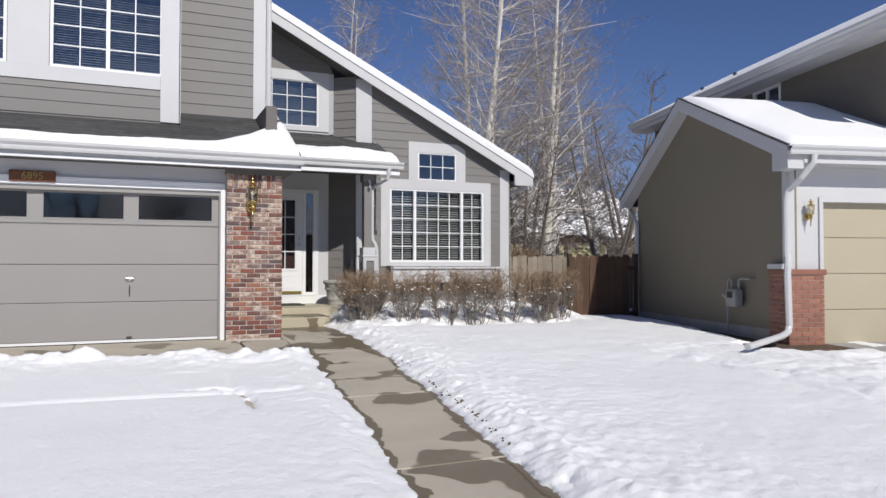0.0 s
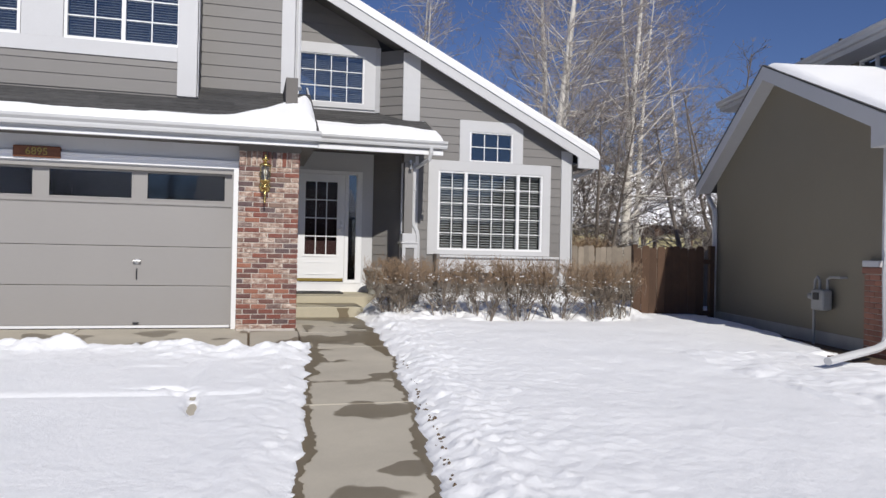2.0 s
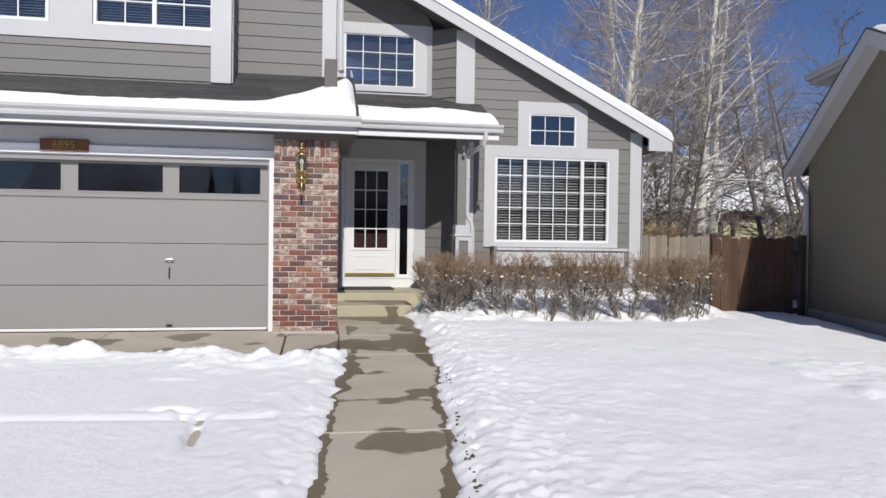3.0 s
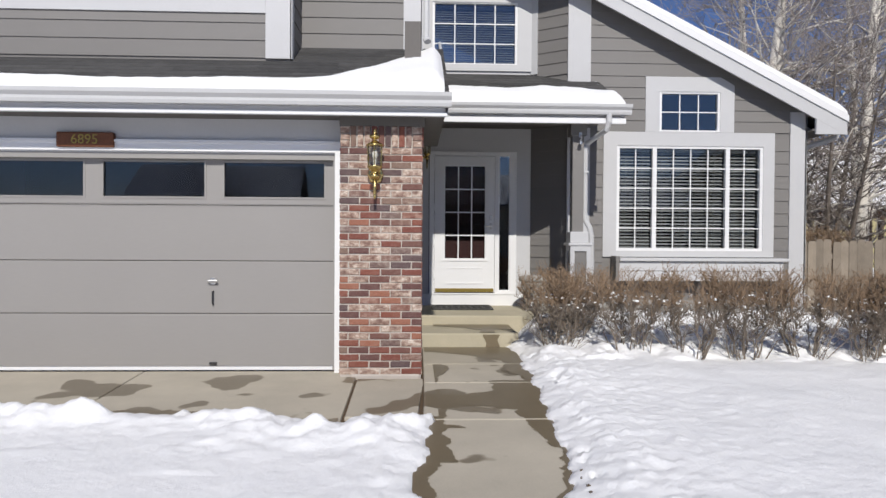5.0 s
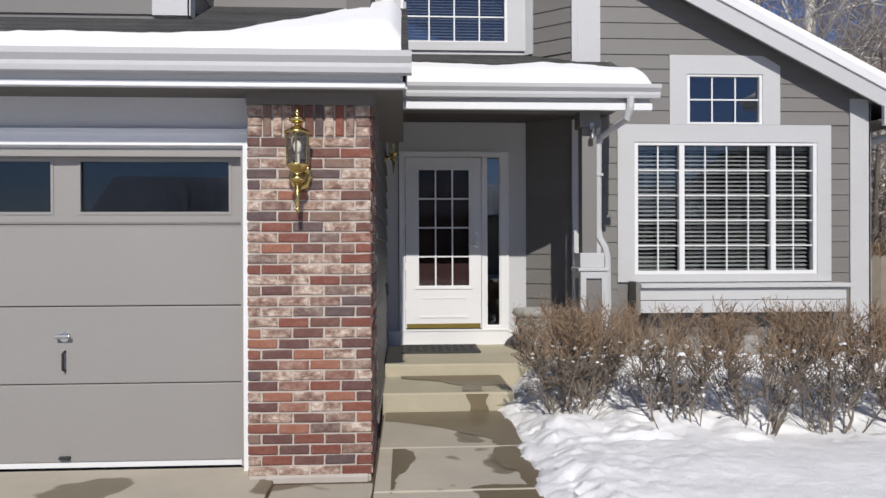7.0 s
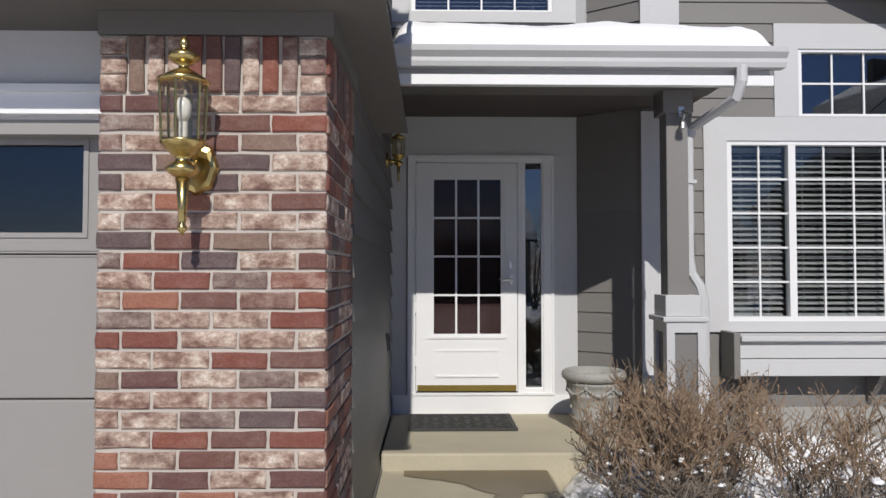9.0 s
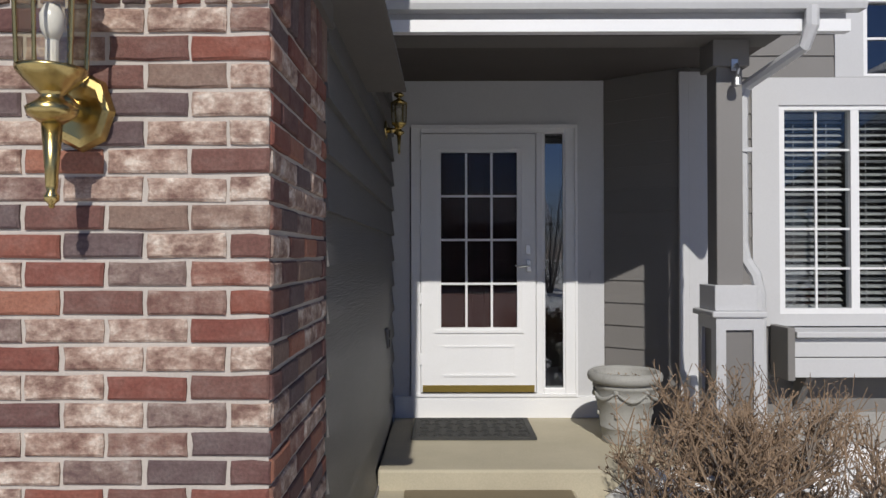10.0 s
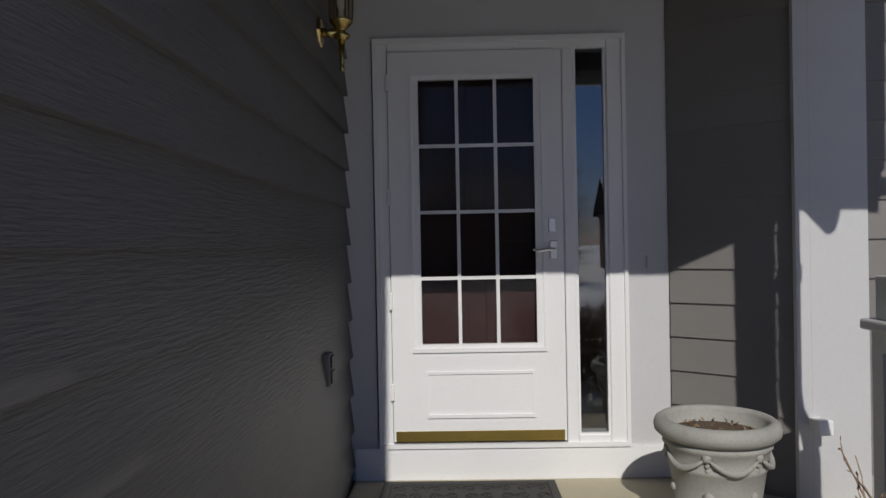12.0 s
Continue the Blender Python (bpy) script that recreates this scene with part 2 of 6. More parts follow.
def box(bm, x0, x1, y0, y1, z0, z1, bevel=0.0):
    v = [bm.verts.new((x, y, z)) for z in (z0, z1) for y in (y0, y1) for x in (x0, x1)]
    f = [bm.faces.new([v[i] for i in q]) for q in ((0, 2, 3, 1), (4, 5, 7, 6), (0, 1, 5, 4), (1, 3, 7, 5), (3, 2, 6, 7), (2, 0, 4, 6))]
    if bevel:
        bmesh.ops.bevel(bm, geom=list({e for q in f for e in q.edges}), offset=bevel, segments=2, affect="EDGES", profile=0.5)
    return bm


def boxes(*dims, bevel=0.0):
    bm = bmesh.new()
    for d in dims:
        box(bm, *d, bevel=bevel)
    return bm


def prism(pts, axis, a, b, bm=None):
    """A flat outline pushed from a to b along an axis: outline in (y, z) for x, (x, z) for y, (x, y) for z."""
    bm = bm or bmesh.new()
    put = {"x": lambda p, k: (k, p[0], p[1]), "y": lambda p, k: (p[0], k, p[1]), "z": lambda p, k: (p[0], p[1], k)}[axis]
    lo, hi = [bm.verts.new(put(p, a)) for p in pts], [bm.verts.new(put(p, b)) for p in pts]
    bm.faces.new(lo)
    bm.faces.new(hi[::-1])
    for i in range(len(pts)):
        j = (i + 1) % len(pts)
        bm.faces.new((lo[i], hi[i], hi[j], lo[j]))
    return bm


def lathe(profile, n=24, bm=None, at=(0, 0, 0)):
    """Turned shape from (radius, height) pairs; radius 0 closes it."""
    bm = bm or bmesh.new()
    rings = []
    for r, z in profile:
        if r < 1e-5:
            rings.append([bm.verts.new((at[0], at[1], at[2] + z))])
        else:
            rings.append([bm.verts.new((at[0] + r * cos(2 * pi * k / n), at[1] + r * sin(2 * pi * k / n), at[2] + z)) for k in range(n)])
    for p, q in zip(rings, rings[1:]):
        for k in range(n):
            c = (p[k % len(p)], p[(k + 1) % len(p)], q[(k + 1) % len(q)], q[k % len(q)])
            c = list(dict.fromkeys(c))
            if len(c) > 2:
                bm.faces.new(c)
    return bm


def tube(bm, pts, radii, n=6, flat=1.0):
    """A round or flattened tube along points."""
    pts = [Vector(p) for p in pts]
    if isinstance(radii, (int, float)):
        radii = [radii] * len(pts)
    rings, side = [], None
    for i, p in enumerate(pts):
        d = (pts[min(i + 1, len(pts) - 1)] - pts[max(i - 1, 0)]).normalized()
        ref = Vector((0, 0, 1)) if abs(d.z) < 0.95 else Vector((0, 1, 0))
        u = d.cross(ref).normalized() if side is None else (side - d * side.dot(d)).normalized()
        side = u
        w = d.cross(u)
        rings.append([bm.verts.new(p + (u * cos(2 * pi * (k + 0.5) / n) + w * sin(2 * pi * (k + 0.5) / n) * flat) * radii[i]) for k in range(n)])
    for p, q in zip(rings, rings[1:]):
        for k in range(n):
            bm.faces.new((p[k], p[(k + 1) % n], q[(k + 1) % n], q[k]))
    bm.faces.new(rings[0][::-1])
    bm.faces.new(rings[-1])
    return bm


def twigs(name, segs, n=3):
    """One mesh of many tapered sticks: (from, to, radius, end radius)."""
    vs, fs = [], []
    for a, b, ra, rb in segs:
        d = (b - a).normalized()
        u = d.cross(Vector((0.31, 0.17, 0.93) if abs(d.z) < 0.9 else (0.9, 0.3, 0.1))).normalized()
        w, k = d.cross(u), len(vs)
        for p, r in ((a, ra), (b, rb)):
            for i in range(n):
                c = 2 * pi * i / n
                vs.append(p + u * (r * cos(c)) + w * (r * sin(c)))
        for i in range(n):
            j = (i + 1) % n
            fs.append((k + i, k + j, k + n + j, k + n + i))
    me = bpy.data.meshes.new(name)
    me.from_pydata(vs, [], fs)
    me.update()
    return me


def text_mesh(words, size, depth):
    cu = bpy.data.curves.new("digits", "FONT")
    cu.body, cu.size, cu.extrude, cu.align_x, cu.align_y = words, size, depth, "CENTER", "CENTER"
    ob = bpy.data.objects.new("digits", cu)
    scene.collection.objects.link(ob)
    me = bpy.data.meshes.new_from_object(ob.evaluated_get(bpy.context.evaluated_depsgraph_get()))
    bpy.data.objects.remove(ob)
    return me


def board_mesh(u0, u1, v0, v1, z0, z1, lip=0.017, thin=0.005):
    """A lap board on a wall that looks towards -y: bottom edge u0..u1, top edge v0..v1."""
    bm = bmesh.new()
    p = [bm.verts.new(c) for c in ((u0, 0, z0), (u1, 0, z0), (v1, 0, z1), (v0, 0, z1), (u0, -lip, z0), (u1, -lip, z0), (v1, -thin, z1), (v0, -thin, z1))]
    for q in ((0, 3, 2, 1), (4, 5, 6, 7), (0, 1, 5, 4), (1, 2, 6, 5), (2, 3, 7, 6), (3, 0, 4, 7)):
        bm.faces.new([p[i] for i in q])
    return bm


def siding(wall, at, turn, z0, z1, step, spans, material=None, lip=0.017):
    """Lap boards over a wall, each one a piece. spans(z) gives the stretches along the wall at that height."""
    material = material or SIDING
    z = z0
    while z < z1 - 0.02:
        top = min(z + step, z1)
        low, high = spans(z), spans(top)
        for (a, b), (c, d) in zip(low, high):
            if b - a > 0.02:
                ob = part("siding_board", board_mesh(a, b, c, max(d, c), z, top + 0.004, lip), material, wall)
                ob.matrix_world = pose(*at, 0, 0, turn)
        z += step


def grid_window(name, label, x0, x1, z0, z1, y, sashes, rows, frame_w=0.045, bar=0.016, glass=None, depth=0.06, kind="structure"):
    """A white window in a wall that looks towards -y. sashes: (x0, x1, columns)."""
    w = thing(name, label, "window", ((x0 + x1) / 2, y, z0), kind=kind)
    fr = boxes((x0, x1, y - 0.015, y + depth, z0, z0 + frame_w), (x0, x1, y - 0.015, y + depth, z1 - frame_w, z1),
               (x0, x0 + frame_w, y - 0.015, y + depth, z0 + frame_w, z1 - frame_w), (x1 - frame_w, x1, y - 0.015, y + depth, z0 + frame_w, z1 - frame_w))
    for (a, b, c), (d, e, f) in zip(sashes, sashes[1:]):
        box(fr, b - 0.001, d + 0.001, y - 0.012, y + depth, z0 + frame_w, z1 - frame_w)
    ob = part("window_frame", fr, WHITE, w)
    ob.matrix_parent_inverse = w.matrix_world.inverted()
    for a, b, cols in sashes:
        h0, h1 = z0 + frame_w, z1 - frame_w
        pane = part("pane", boxes((a, b, y + 0.026, y + 0.03, h0, h1)), glass or GLASS, w)
        pane.visible_shadow = False
        pane.matrix_parent_inverse = w.matrix_world.inverted()
        for i in range(1, cols):
            xm = a + (b - a) * i / cols
            g = part("glazing_bar", boxes((xm - bar / 2, xm + bar / 2, y + 0.012, y + 0.024, h0, h1)), WHITE, w)
            g.matrix_parent_inverse = w.matrix_world.inverted()
        for j in range(1, rows):
            zm = h0 + (h1 - h0) * j / rows
            g = part("glazing_bar", boxes((a, b, y + 0.010, y + 0.022, zm - bar / 2, zm + bar / 2)), WHITE, w)
            g.matrix_parent_inverse = w.matrix_world.inverted()
    return w


def under(ob, parent):
    """Makes ob a part of parent and leaves it where it stands."""
    ob.parent = parent
    ob.matrix_parent_inverse = parent.matrix_world.inverted()
    return ob


def structure(name, bm, material, label, category="wall"):
    return tagged(part(name, bm, material), label, category, kind="structure")


# smooth random heights for snow and soil
_rng = np.random.default_rng(7)
_lattice = _rng.random((512, 512))


def value_noise(x, y):
    xi, yi = np.floor(x).astype(int), np.floor(y).astype(int)
    fx, fy = x - xi, y - yi
    fx, fy = fx * fx * (3 - 2 * fx), fy * fy * (3 - 2 * fy)
    a, b = _lattice[yi % 512, xi % 512], _lattice[yi % 512, (xi + 1) % 512]
    c, d = _lattice[(yi + 1) % 512, xi % 512], _lattice[(yi + 1) % 512, (xi + 1) % 512]
    return (a * (1 - fx) + b * fx) * (1 - fy) + (c * (1 - fx) + d * fx) * fy


def fractal(x, y, octaves=4):
    s, k, t = 0.0, 1.0, 0.0
    for i in range(octaves):
        s, t = s + k * value_noise(x * 2 ** i + 17.3 * i, y * 2 ** i + 5.1 * i), t + k
        k *= 0.5
    return s / t - 0.5


def sheet(name, xs, ys, zs):
    """A height field as a mesh."""
    nx, ny = len(xs), len(ys)
    gx, gy = np.meshgrid(xs, ys)
    vs = np.stack([gx, gy, zs], -1).reshape(-1, 3)
    k = (np.arange(ny - 1)[:, None] * nx + np.arange(nx - 1)[None]).reshape(-1)
    fs = np.stack([k, k + 1, k + nx + 1, k + nx], -1)
    me = bpy.data.meshes.new(name)
    me.from_pydata(vs.tolist(), [], fs.tolist())
    me.update()
    return me


# ---- ground, walkway and snow ----
def build_ground():
    xs = np.concatenate([np.linspace(-400, -12, 8), np.linspace(-10, 24, 35), np.linspace(30, 420, 8)])
    ys = np.concatenate([np.linspace(-400, -12, 8), np.linspace(-10, 30, 41), np.linspace(36, 420, 8)])
    zs = np.array([[gz(x, y) - 0.06 for x in xs] for y in ys])
    ob = mesh_part("ground", sheet("ground", xs, ys, zs), SNOW, smooth=True)
    tagged(ob, "snow-covered ground falling gently towards the street", "ground", kind="structure")


build_ground()


def walk_line(y):
    """Left and right edge of the front walk at a depth y."""
    left = np.interp(y, [-8, 2.4, 5.0, 7.0, 8.0, 10.8], [1.0, 1.50, 1.80, 2.06, 2.12, 2.13])
    right = np.interp(y, [-8, 2.4, 5.0, 7.0, 8.6, 10.0], [1.95, 2.52, 2.86, 3.10, 3.22, 3.22])
    return left, right


def slab(parent, corners, drop=0.12, name="slab", material=None):
    bm = bmesh.new()
    top = [bm.verts.new((x, y, gz(x, y) + 0.004)) for x, y in corners]
    low = [bm.verts.new((x, y, gz(x, y) - drop)) for x, y in corners]
    bm.faces.new(top)
    bm.faces.new(low[::-1])
    for i in range(len(corners)):
        j = (i + 1) % len(corners)
        bm.faces.new((top[i], low[i], low[j], top[j]))
    bmesh.ops.bevel(bm, geom=[e for e in bm.edges if e.verts[0] in top and e.verts[1] in top], offset=0.012, segments=2, affect="EDGES", profile=0.5)
    return under(part(name, bm, material or CONCRETE), parent)


def build_paving():
    front_walk = thing("pavement", "concrete front walk with wet patches between snow banks", "walkway", (2.4, 5, gz(2.4, 5)), kind="structure")
    cuts = [-8.0, -5.6, -3.4, -1.2, 0.9, 2.96, 5.08, 7.72, 8.86, 9.78, 10.905]
    for a, b in zip(cuts, cuts[1:]):
        (la, ra), (lb, rb) = walk_line(a), walk_line(b)
        slab(front_walk, [(la, a + 0.006), (ra, a + 0.006), (rb, b - 0.006), (lb, b - 0.006)])
    for a, b in ((-8.0, 5.0), (5.0, 8.0), (8.0, 10.9)):
        (la, ra), (lb, rb) = walk_line(a), walk_line(b)
        bm = bmesh.new()
        bm.faces.new([bm.verts.new((x, y, gz(x, y) - 0.02)) for x, y in ((la - 0.02, a), (ra + 0.02, a), (rb + 0.02, b), (lb - 0.02, b))])
        under(part("soil_bed", bm, SOIL, label="dark soil in the joints"), front_walk)
    bm = bmesh.new()
    bm.faces.new([bm.verts.new((x, y, gz(x, y) - 0.022)) for x, y in ((-3.9, 6.0), (2.12, 6.0), (2.12, 9.3), (-3.9, 9.3))])
    under(part("soil_bed", bm, SOIL, label="dark soil in the joints"), front_walk)
    slab(front_walk, [(1.50, 7.80), (2.06, 7.82), (2.115, 8.86), (2.115, 9.02), (1.50, 9.02)])
    apron = thing("driveway", "concrete driveway apron in front of the garage door", "driveway", (0, 8.5, 0), kind="structure")
    for a, b in ((-3.9, -2.6), (-2.59, -0.62), (-0.61, 1.475)):
        slab(apron, [(a, 6.6), (b, 6.6), (b, 9.40), (a, 9.40)])
    slab(apron, [(-3.9, -8.0), (1.0, -8.0), (1.475, 6.59), (-3.9, 6.59)])
    porch = thing("porch_floor", "two low concrete steps up to the porch", "porch", (2.7, 12, 0), kind="structure")
    under(part("step", boxes((2.11, 3.30, 10.91, 11.76, -0.2, 0.172), bevel=0.016), PORCH_CONCRETE), porch)
    under(part("landing", boxes((2.11, 4.62, 11.73, 13.3, -0.2, 0.295), bevel=0.016), PORCH_CONCRETE), porch)
    under(part("post_footing", boxes((3.92, 4.50, 11.36, 11.728, -0.2, 0.294), bevel=0.014), PORCH_CONCRETE), porch)


build_paving()


def gx_gap(x, y, cx, cy, sx, sy):
    return np.exp(-((x - cx) / sx) ** 2 - ((y - cy) / sy) ** 2)


def snow_depth(x, y):
    """Depth of the snow cover: cleared on the walk, the apron, the porch and under the houses."""
    left, right = walk_line(y)
    wob = 0.11 * fractal(x * 2.3, y * 2.3, 4) + 0.11 * fractal(x * 8 + 3, y * 8, 4)
    d_walk = np.where(x > (left + right) / 2, x - right + 0.10, left + 0.09 * np.clip((6.0 - y) / 1.5, 0, 1) + 0.07 - x) + wob
    d_apron = np.where(x < 2.22, 7.93 - 0.18 * np.sin(x * 0.9 + 0.4) - 0.16 * np.clip((x - 0.6) / 1.4, 0, 1) - y, 9.0) + wob * 1.3
    d_porch = np.where(y > 9.75, x - np.interp(y, [9.75, 10.4, 10.9, 11.7, 11.9], [3.16, 3.22, 3.14, 3.36, 4.75]), 9.0) + wob * 0.6
    d_house = np.where(x < 8.0, 12.62 - y, 9.0)
    d = np.minimum(np.minimum(d_walk, d_apron), np.minimum(d_porch, d_house))
    full = 0.085 + 0.06 * fractal(x * 0.55, y * 0.55, 3) + 0.030 * fractal(x * 3.1, y * 3.1, 4)
    full = np.where(x < 1.8, 0.055 + 0.03 * fractal(x * 0.6, y * 0.6, 2) + 0.008 * fractal(x * 4, y * 4, 3), full)
    rough = np.exp(-np.clip(d, 0, 9) / np.where(x > 2.4, 0.9, 0.8))
    lumps = 0.035 * (fractal(x * 7.3 + 0.8 * y, y * 6.1 - 0.7 * x, 4) + 0.05) + 0.05 * fractal(x * 15 + y, y * 13 - x, 3)
    lump_gain = np.where(x > 2.4, 0.6, 0.55 + 0.5 * np.clip((y - 6.5) / 1.2, 0, 1))
    h = full + rough * lumps * lump_gain + 0.035 * np.exp(-((d - 0.30) / 0.22) ** 2) * lump_gain
    h = h + np.where((x > 3.2) & (x < 7.6), -0.045 * np.exp(-((y - 9.9) / 0.45) ** 2) + 0.10 * np.exp(-((y - 11.6) / 0.6) ** 2), 0.0)
    track = np.exp(-((y - (5.45 - 0.08 * x)) / 0.05) ** 2) + np.exp(-((x - (1.05 + 0.05 * np.sin(y * 3))) / 0.05) ** 2) * np.exp(-((y - 5.6) / 0.9) ** 2)
    h = h - np.where(x < 1.6, 0.025 * track, 0.0)
    h = h + np.where((x > 6.3) & (y < 6.6), 0.05 * np.abs(fractal(x * 2.2, y * 2.2, 4)) * 3, 0)
    h = h + np.where((x < 2.2) & (y > 6.5), 0.85 * np.clip(fractal(x * 2.9 + 7, y * 2.9, 4) + 0.04, 0, 1) * np.exp(-np.clip(d_apron, 0, 9) / 0.40), 0.0)
    h = h + np.where((x > 3.3) & (x < 7.7), 0.17 * np.clip(fractal(x * 3.1 + 3, y * 3.1 + 8, 3) + 0.10, 0, 1) * np.exp(-((y - 9.95) / 0.42) ** 2), 0.0)
    crumbly = np.exp(-np.clip(d_walk - 0.1, 0, 9) / 0.8) * (x > 2.4) + np.exp(-np.clip(d_apron, 0, 9) / 0.3) * (x < 2.2)
    h = h + (0.13 * np.clip(fractal(x * 15 + 5, y * 15, 3) - 0.03, 0, 1) + 0.07 * np.clip(fractal(x * 19 + 0.6 * y, y * 19 + 40, 2) - 0.06, 0, 1)) * crumbly
    bare = (gx_gap(x, y, 1.0, 5.45, 0.10, 0.07) + gx_gap(x, y, 1.07, 5.05, 0.04, 0.22) + gx_gap(x, y, 0.8, 5.6, 0.2, 0.03)) * (0.6 + 2.2 * fractal(x * 11, y * 11, 3))
    h = h - np.where(x < 1.6, 0.10 * bare, 0.0)
    holes = np.clip(0.45 - np.abs(d - 0.16) / 0.2, 0, 1) * np.clip(fractal(x * 8.7 + 31, y * 8.7, 3) - 0.12, 0, 1) * np.where(x > 2.4, 1.6, 0.5)
    h = h - holes
    # thawed strip along the neighbour's wall, pier and drive
    lx, ly = 0.974 * (x - 8.77) - 0.225 * (y - 6.056), 0.225 * (x - 8.77) + 0.974 * (y - 6.056)
    thaw = np.where((ly > 0.2) & (ly < 4.9), -0.22 - lx, np.hypot(np.clip(np.abs(lx - 0.15) - 0.45, 0, 9), np.clip(-0.15 - ly, 0, 9)) - 0.18) + 0.30 * fractal(x * 3.7, y * 3.7, 3)
    d = np.where((lx > -0.9) & (ly > -1.0) & (ly < 5.5), np.minimum(d, thaw), d)
    # snow piled round the shrubs
    h = h + np.where((x > 3.3) & (x < 8.0) & (y > 9.6) & (y < 12.6), np.clip(0.15 * np.clip((y - 9.75) / 0.9, 0, 1) + 0.22 * fractal(x * 2.7 + 11, y * 2.7, 4), 0, 1) * np.clip((x - 3.3) / 0.4, 0, 1), 0.0)
    edge = np.clip(d / 0.34, -1, 1)
    return np.where(edge > 0, h * np.clip(edge, 0, 1) ** 0.62, -0.08), d


def build_snow():
    xs, ys = np.arange(-4.5, 10.6, 0.028), np.arange(-3.0, 15.0, 0.028)
    gx, gy = np.meshgrid(xs, ys)
    h, d = snow_depth(gx, gy)
    ground = -SLOPE * np.clip(9.0 - gy, 0, 17)
    rim = np.clip(np.minimum(np.minimum(gx + 4.5, 10.6 - gx), np.minimum(gy + 3.0, 15.0 - gy)) / 0.6, 0, 1)
    ob = mesh_part("snow_cover", sheet("snow_cover", xs, ys, ground + np.where(h > 0, h * rim - 0.05 * (1 - rim), h)), SNOW, smooth=True)
    tagged(ob, "thawing white snow lying lumpy on lawn and driveway", "snow", kind="stuff")


build_snow()


def build_clods():
    """Crumbs of turf and soil at the walk's edge."""
    rng = np.random.default_rng(8)
    ball = bmesh.new()
    bmesh.ops.create_icosphere(ball, subdivisions=1, radius=1.0)
    ball.verts.ensure_lookup_table()
    unit = np.array([v.co[:] for v in ball.verts])
    faces = np.array([[v.index for v in f.verts] for f in ball.faces])
    ball.free()
    n = 70
    y = 3.0 + 3.6 * rng.random(n)
    x = walk_line(y)[1] + rng.normal(0.01, 0.03, n)
    h, d = snow_depth(x, y)
    z = -SLOPE * np.clip(9.0 - y, 0, 17) + np.maximum(h, 0.0)
    vs, fs = [], []
    for i in np.nonzero((d > -0.12) & (d < 0.12))[0]:
        shape = unit * (1 + 0.15 * rng.standard_normal((len(unit), 1))) * rng.uniform(0.006, 0.017) * rng.uniform(0.7, 1.4, 3)
        fs.append(faces + len(unit) * len(vs))
        vs.append(shape + (x[i], y[i], z[i]))
    me = bpy.data.meshes.new("soil_crumbs")
    me.from_pydata(np.concatenate(vs).tolist(), [], np.concatenate(fs).tolist())
    tagged(mesh_part("soil_crumbs", me, SOIL), "dark wet crumbs of turf and soil along the walk", "soil", kind="stuff")


build_clods()


def build_meltwater():
    """Thin wet film on the paving along the snow's edge and in a few puddles."""
    for name, x0, x1, y0, y1, floor in (("walk", 1.2, 3.3, 1.5, 10.89, 0.0), ("apron", -3.6, 1.46, 7.2, 9.3, 0.0), ("step", 2.14, 3.28, 10.935, 11.725, 0.172)):
        xs, ys = np.arange(x0, x1, 0.009), np.arange(y0, y1, 0.009)
        gx, gy = np.meshgrid(xs, ys)
        h, d = snow_depth(gx, gy)
        left, right = walk_line(gy)
        reach = 0.03 + 0.20 * np.clip(fractal(gx * 1.7 + 4, gy * 1.7, 3) + 0.12, 0, 1) + 0.05 * fractal(gx * 9, gy * 9, 2)
        near = (gy > 6.8) * 0.30 * np.clip(fractal(gx * 1.4 + 9, gy * 1.9 + 2, 3) + 0.16, 0, 1)
        film = (d < 0.03) & (-d < reach + near)
        ragged = 0.10 * fractal(gx * 2.6 + 1, gy * 3.0, 3) + 0.04 * fractal(gx * 9, gy * 9, 2)
        if name == "step":
            # water runs along the riser and down over the tread in one finger
            film = (gx > 2.27) & ((gy > 11.62 - 0.40 * np.clip((gx - 2.25) / 0.6, 0, 1) + ragged * 2.4) | (np.abs(gx - 2.97 + 0.05 * np.sin(gy * 7)) < 0.10 + ragged * 0.6))
        if name == "walk":
            film |= (d < 0.03) & (gy > 10.58 - 0.80 * np.clip((gx - 2.2) / 0.9, 0, 1) ** 1.4 + ragged)
            film |= (d < 0.03) & (gy > 7.5) & (gy < 9.1) & (fractal(gx * 1.7 + 2, gy * 2.3 + 5, 3) + ragged * 0.3 > 0.09)
        if name == "walk":
            film &= (gx > left + 0.01) & (gx < right - 0.01)
            for cut in (0.9, 2.96, 5.08, 7.72, 8.86, 9.78):
                film &= np.abs(gy - cut) > 0.012
        nx = len(xs)
        cells = film[:-1, :-1] & film[1:, :-1] & film[:-1, 1:] & film[1:, 1:]
        j, i = np.nonzero(cells)
        k = j * nx + i
        fs = np.stack([k, k + 1, k + nx + 1, k + nx], -1)
        used, inv = np.unique(fs.reshape(-1), return_inverse=True)
        vs = np.stack([gx, gy, floor - SLOPE * np.clip(9.0 - gy, 0, 17) + 0.0072], -1).reshape(-1, 3)[used]
        me = bpy.data.meshes.new("meltwater")
        me.from_pydata(vs.tolist(), [], inv.reshape(-1, 4).tolist())
        me.update()
        tagged(mesh_part("meltwater", me, WET), "dark film of meltwater on the concrete beside the snow", "water", kind="stuff")


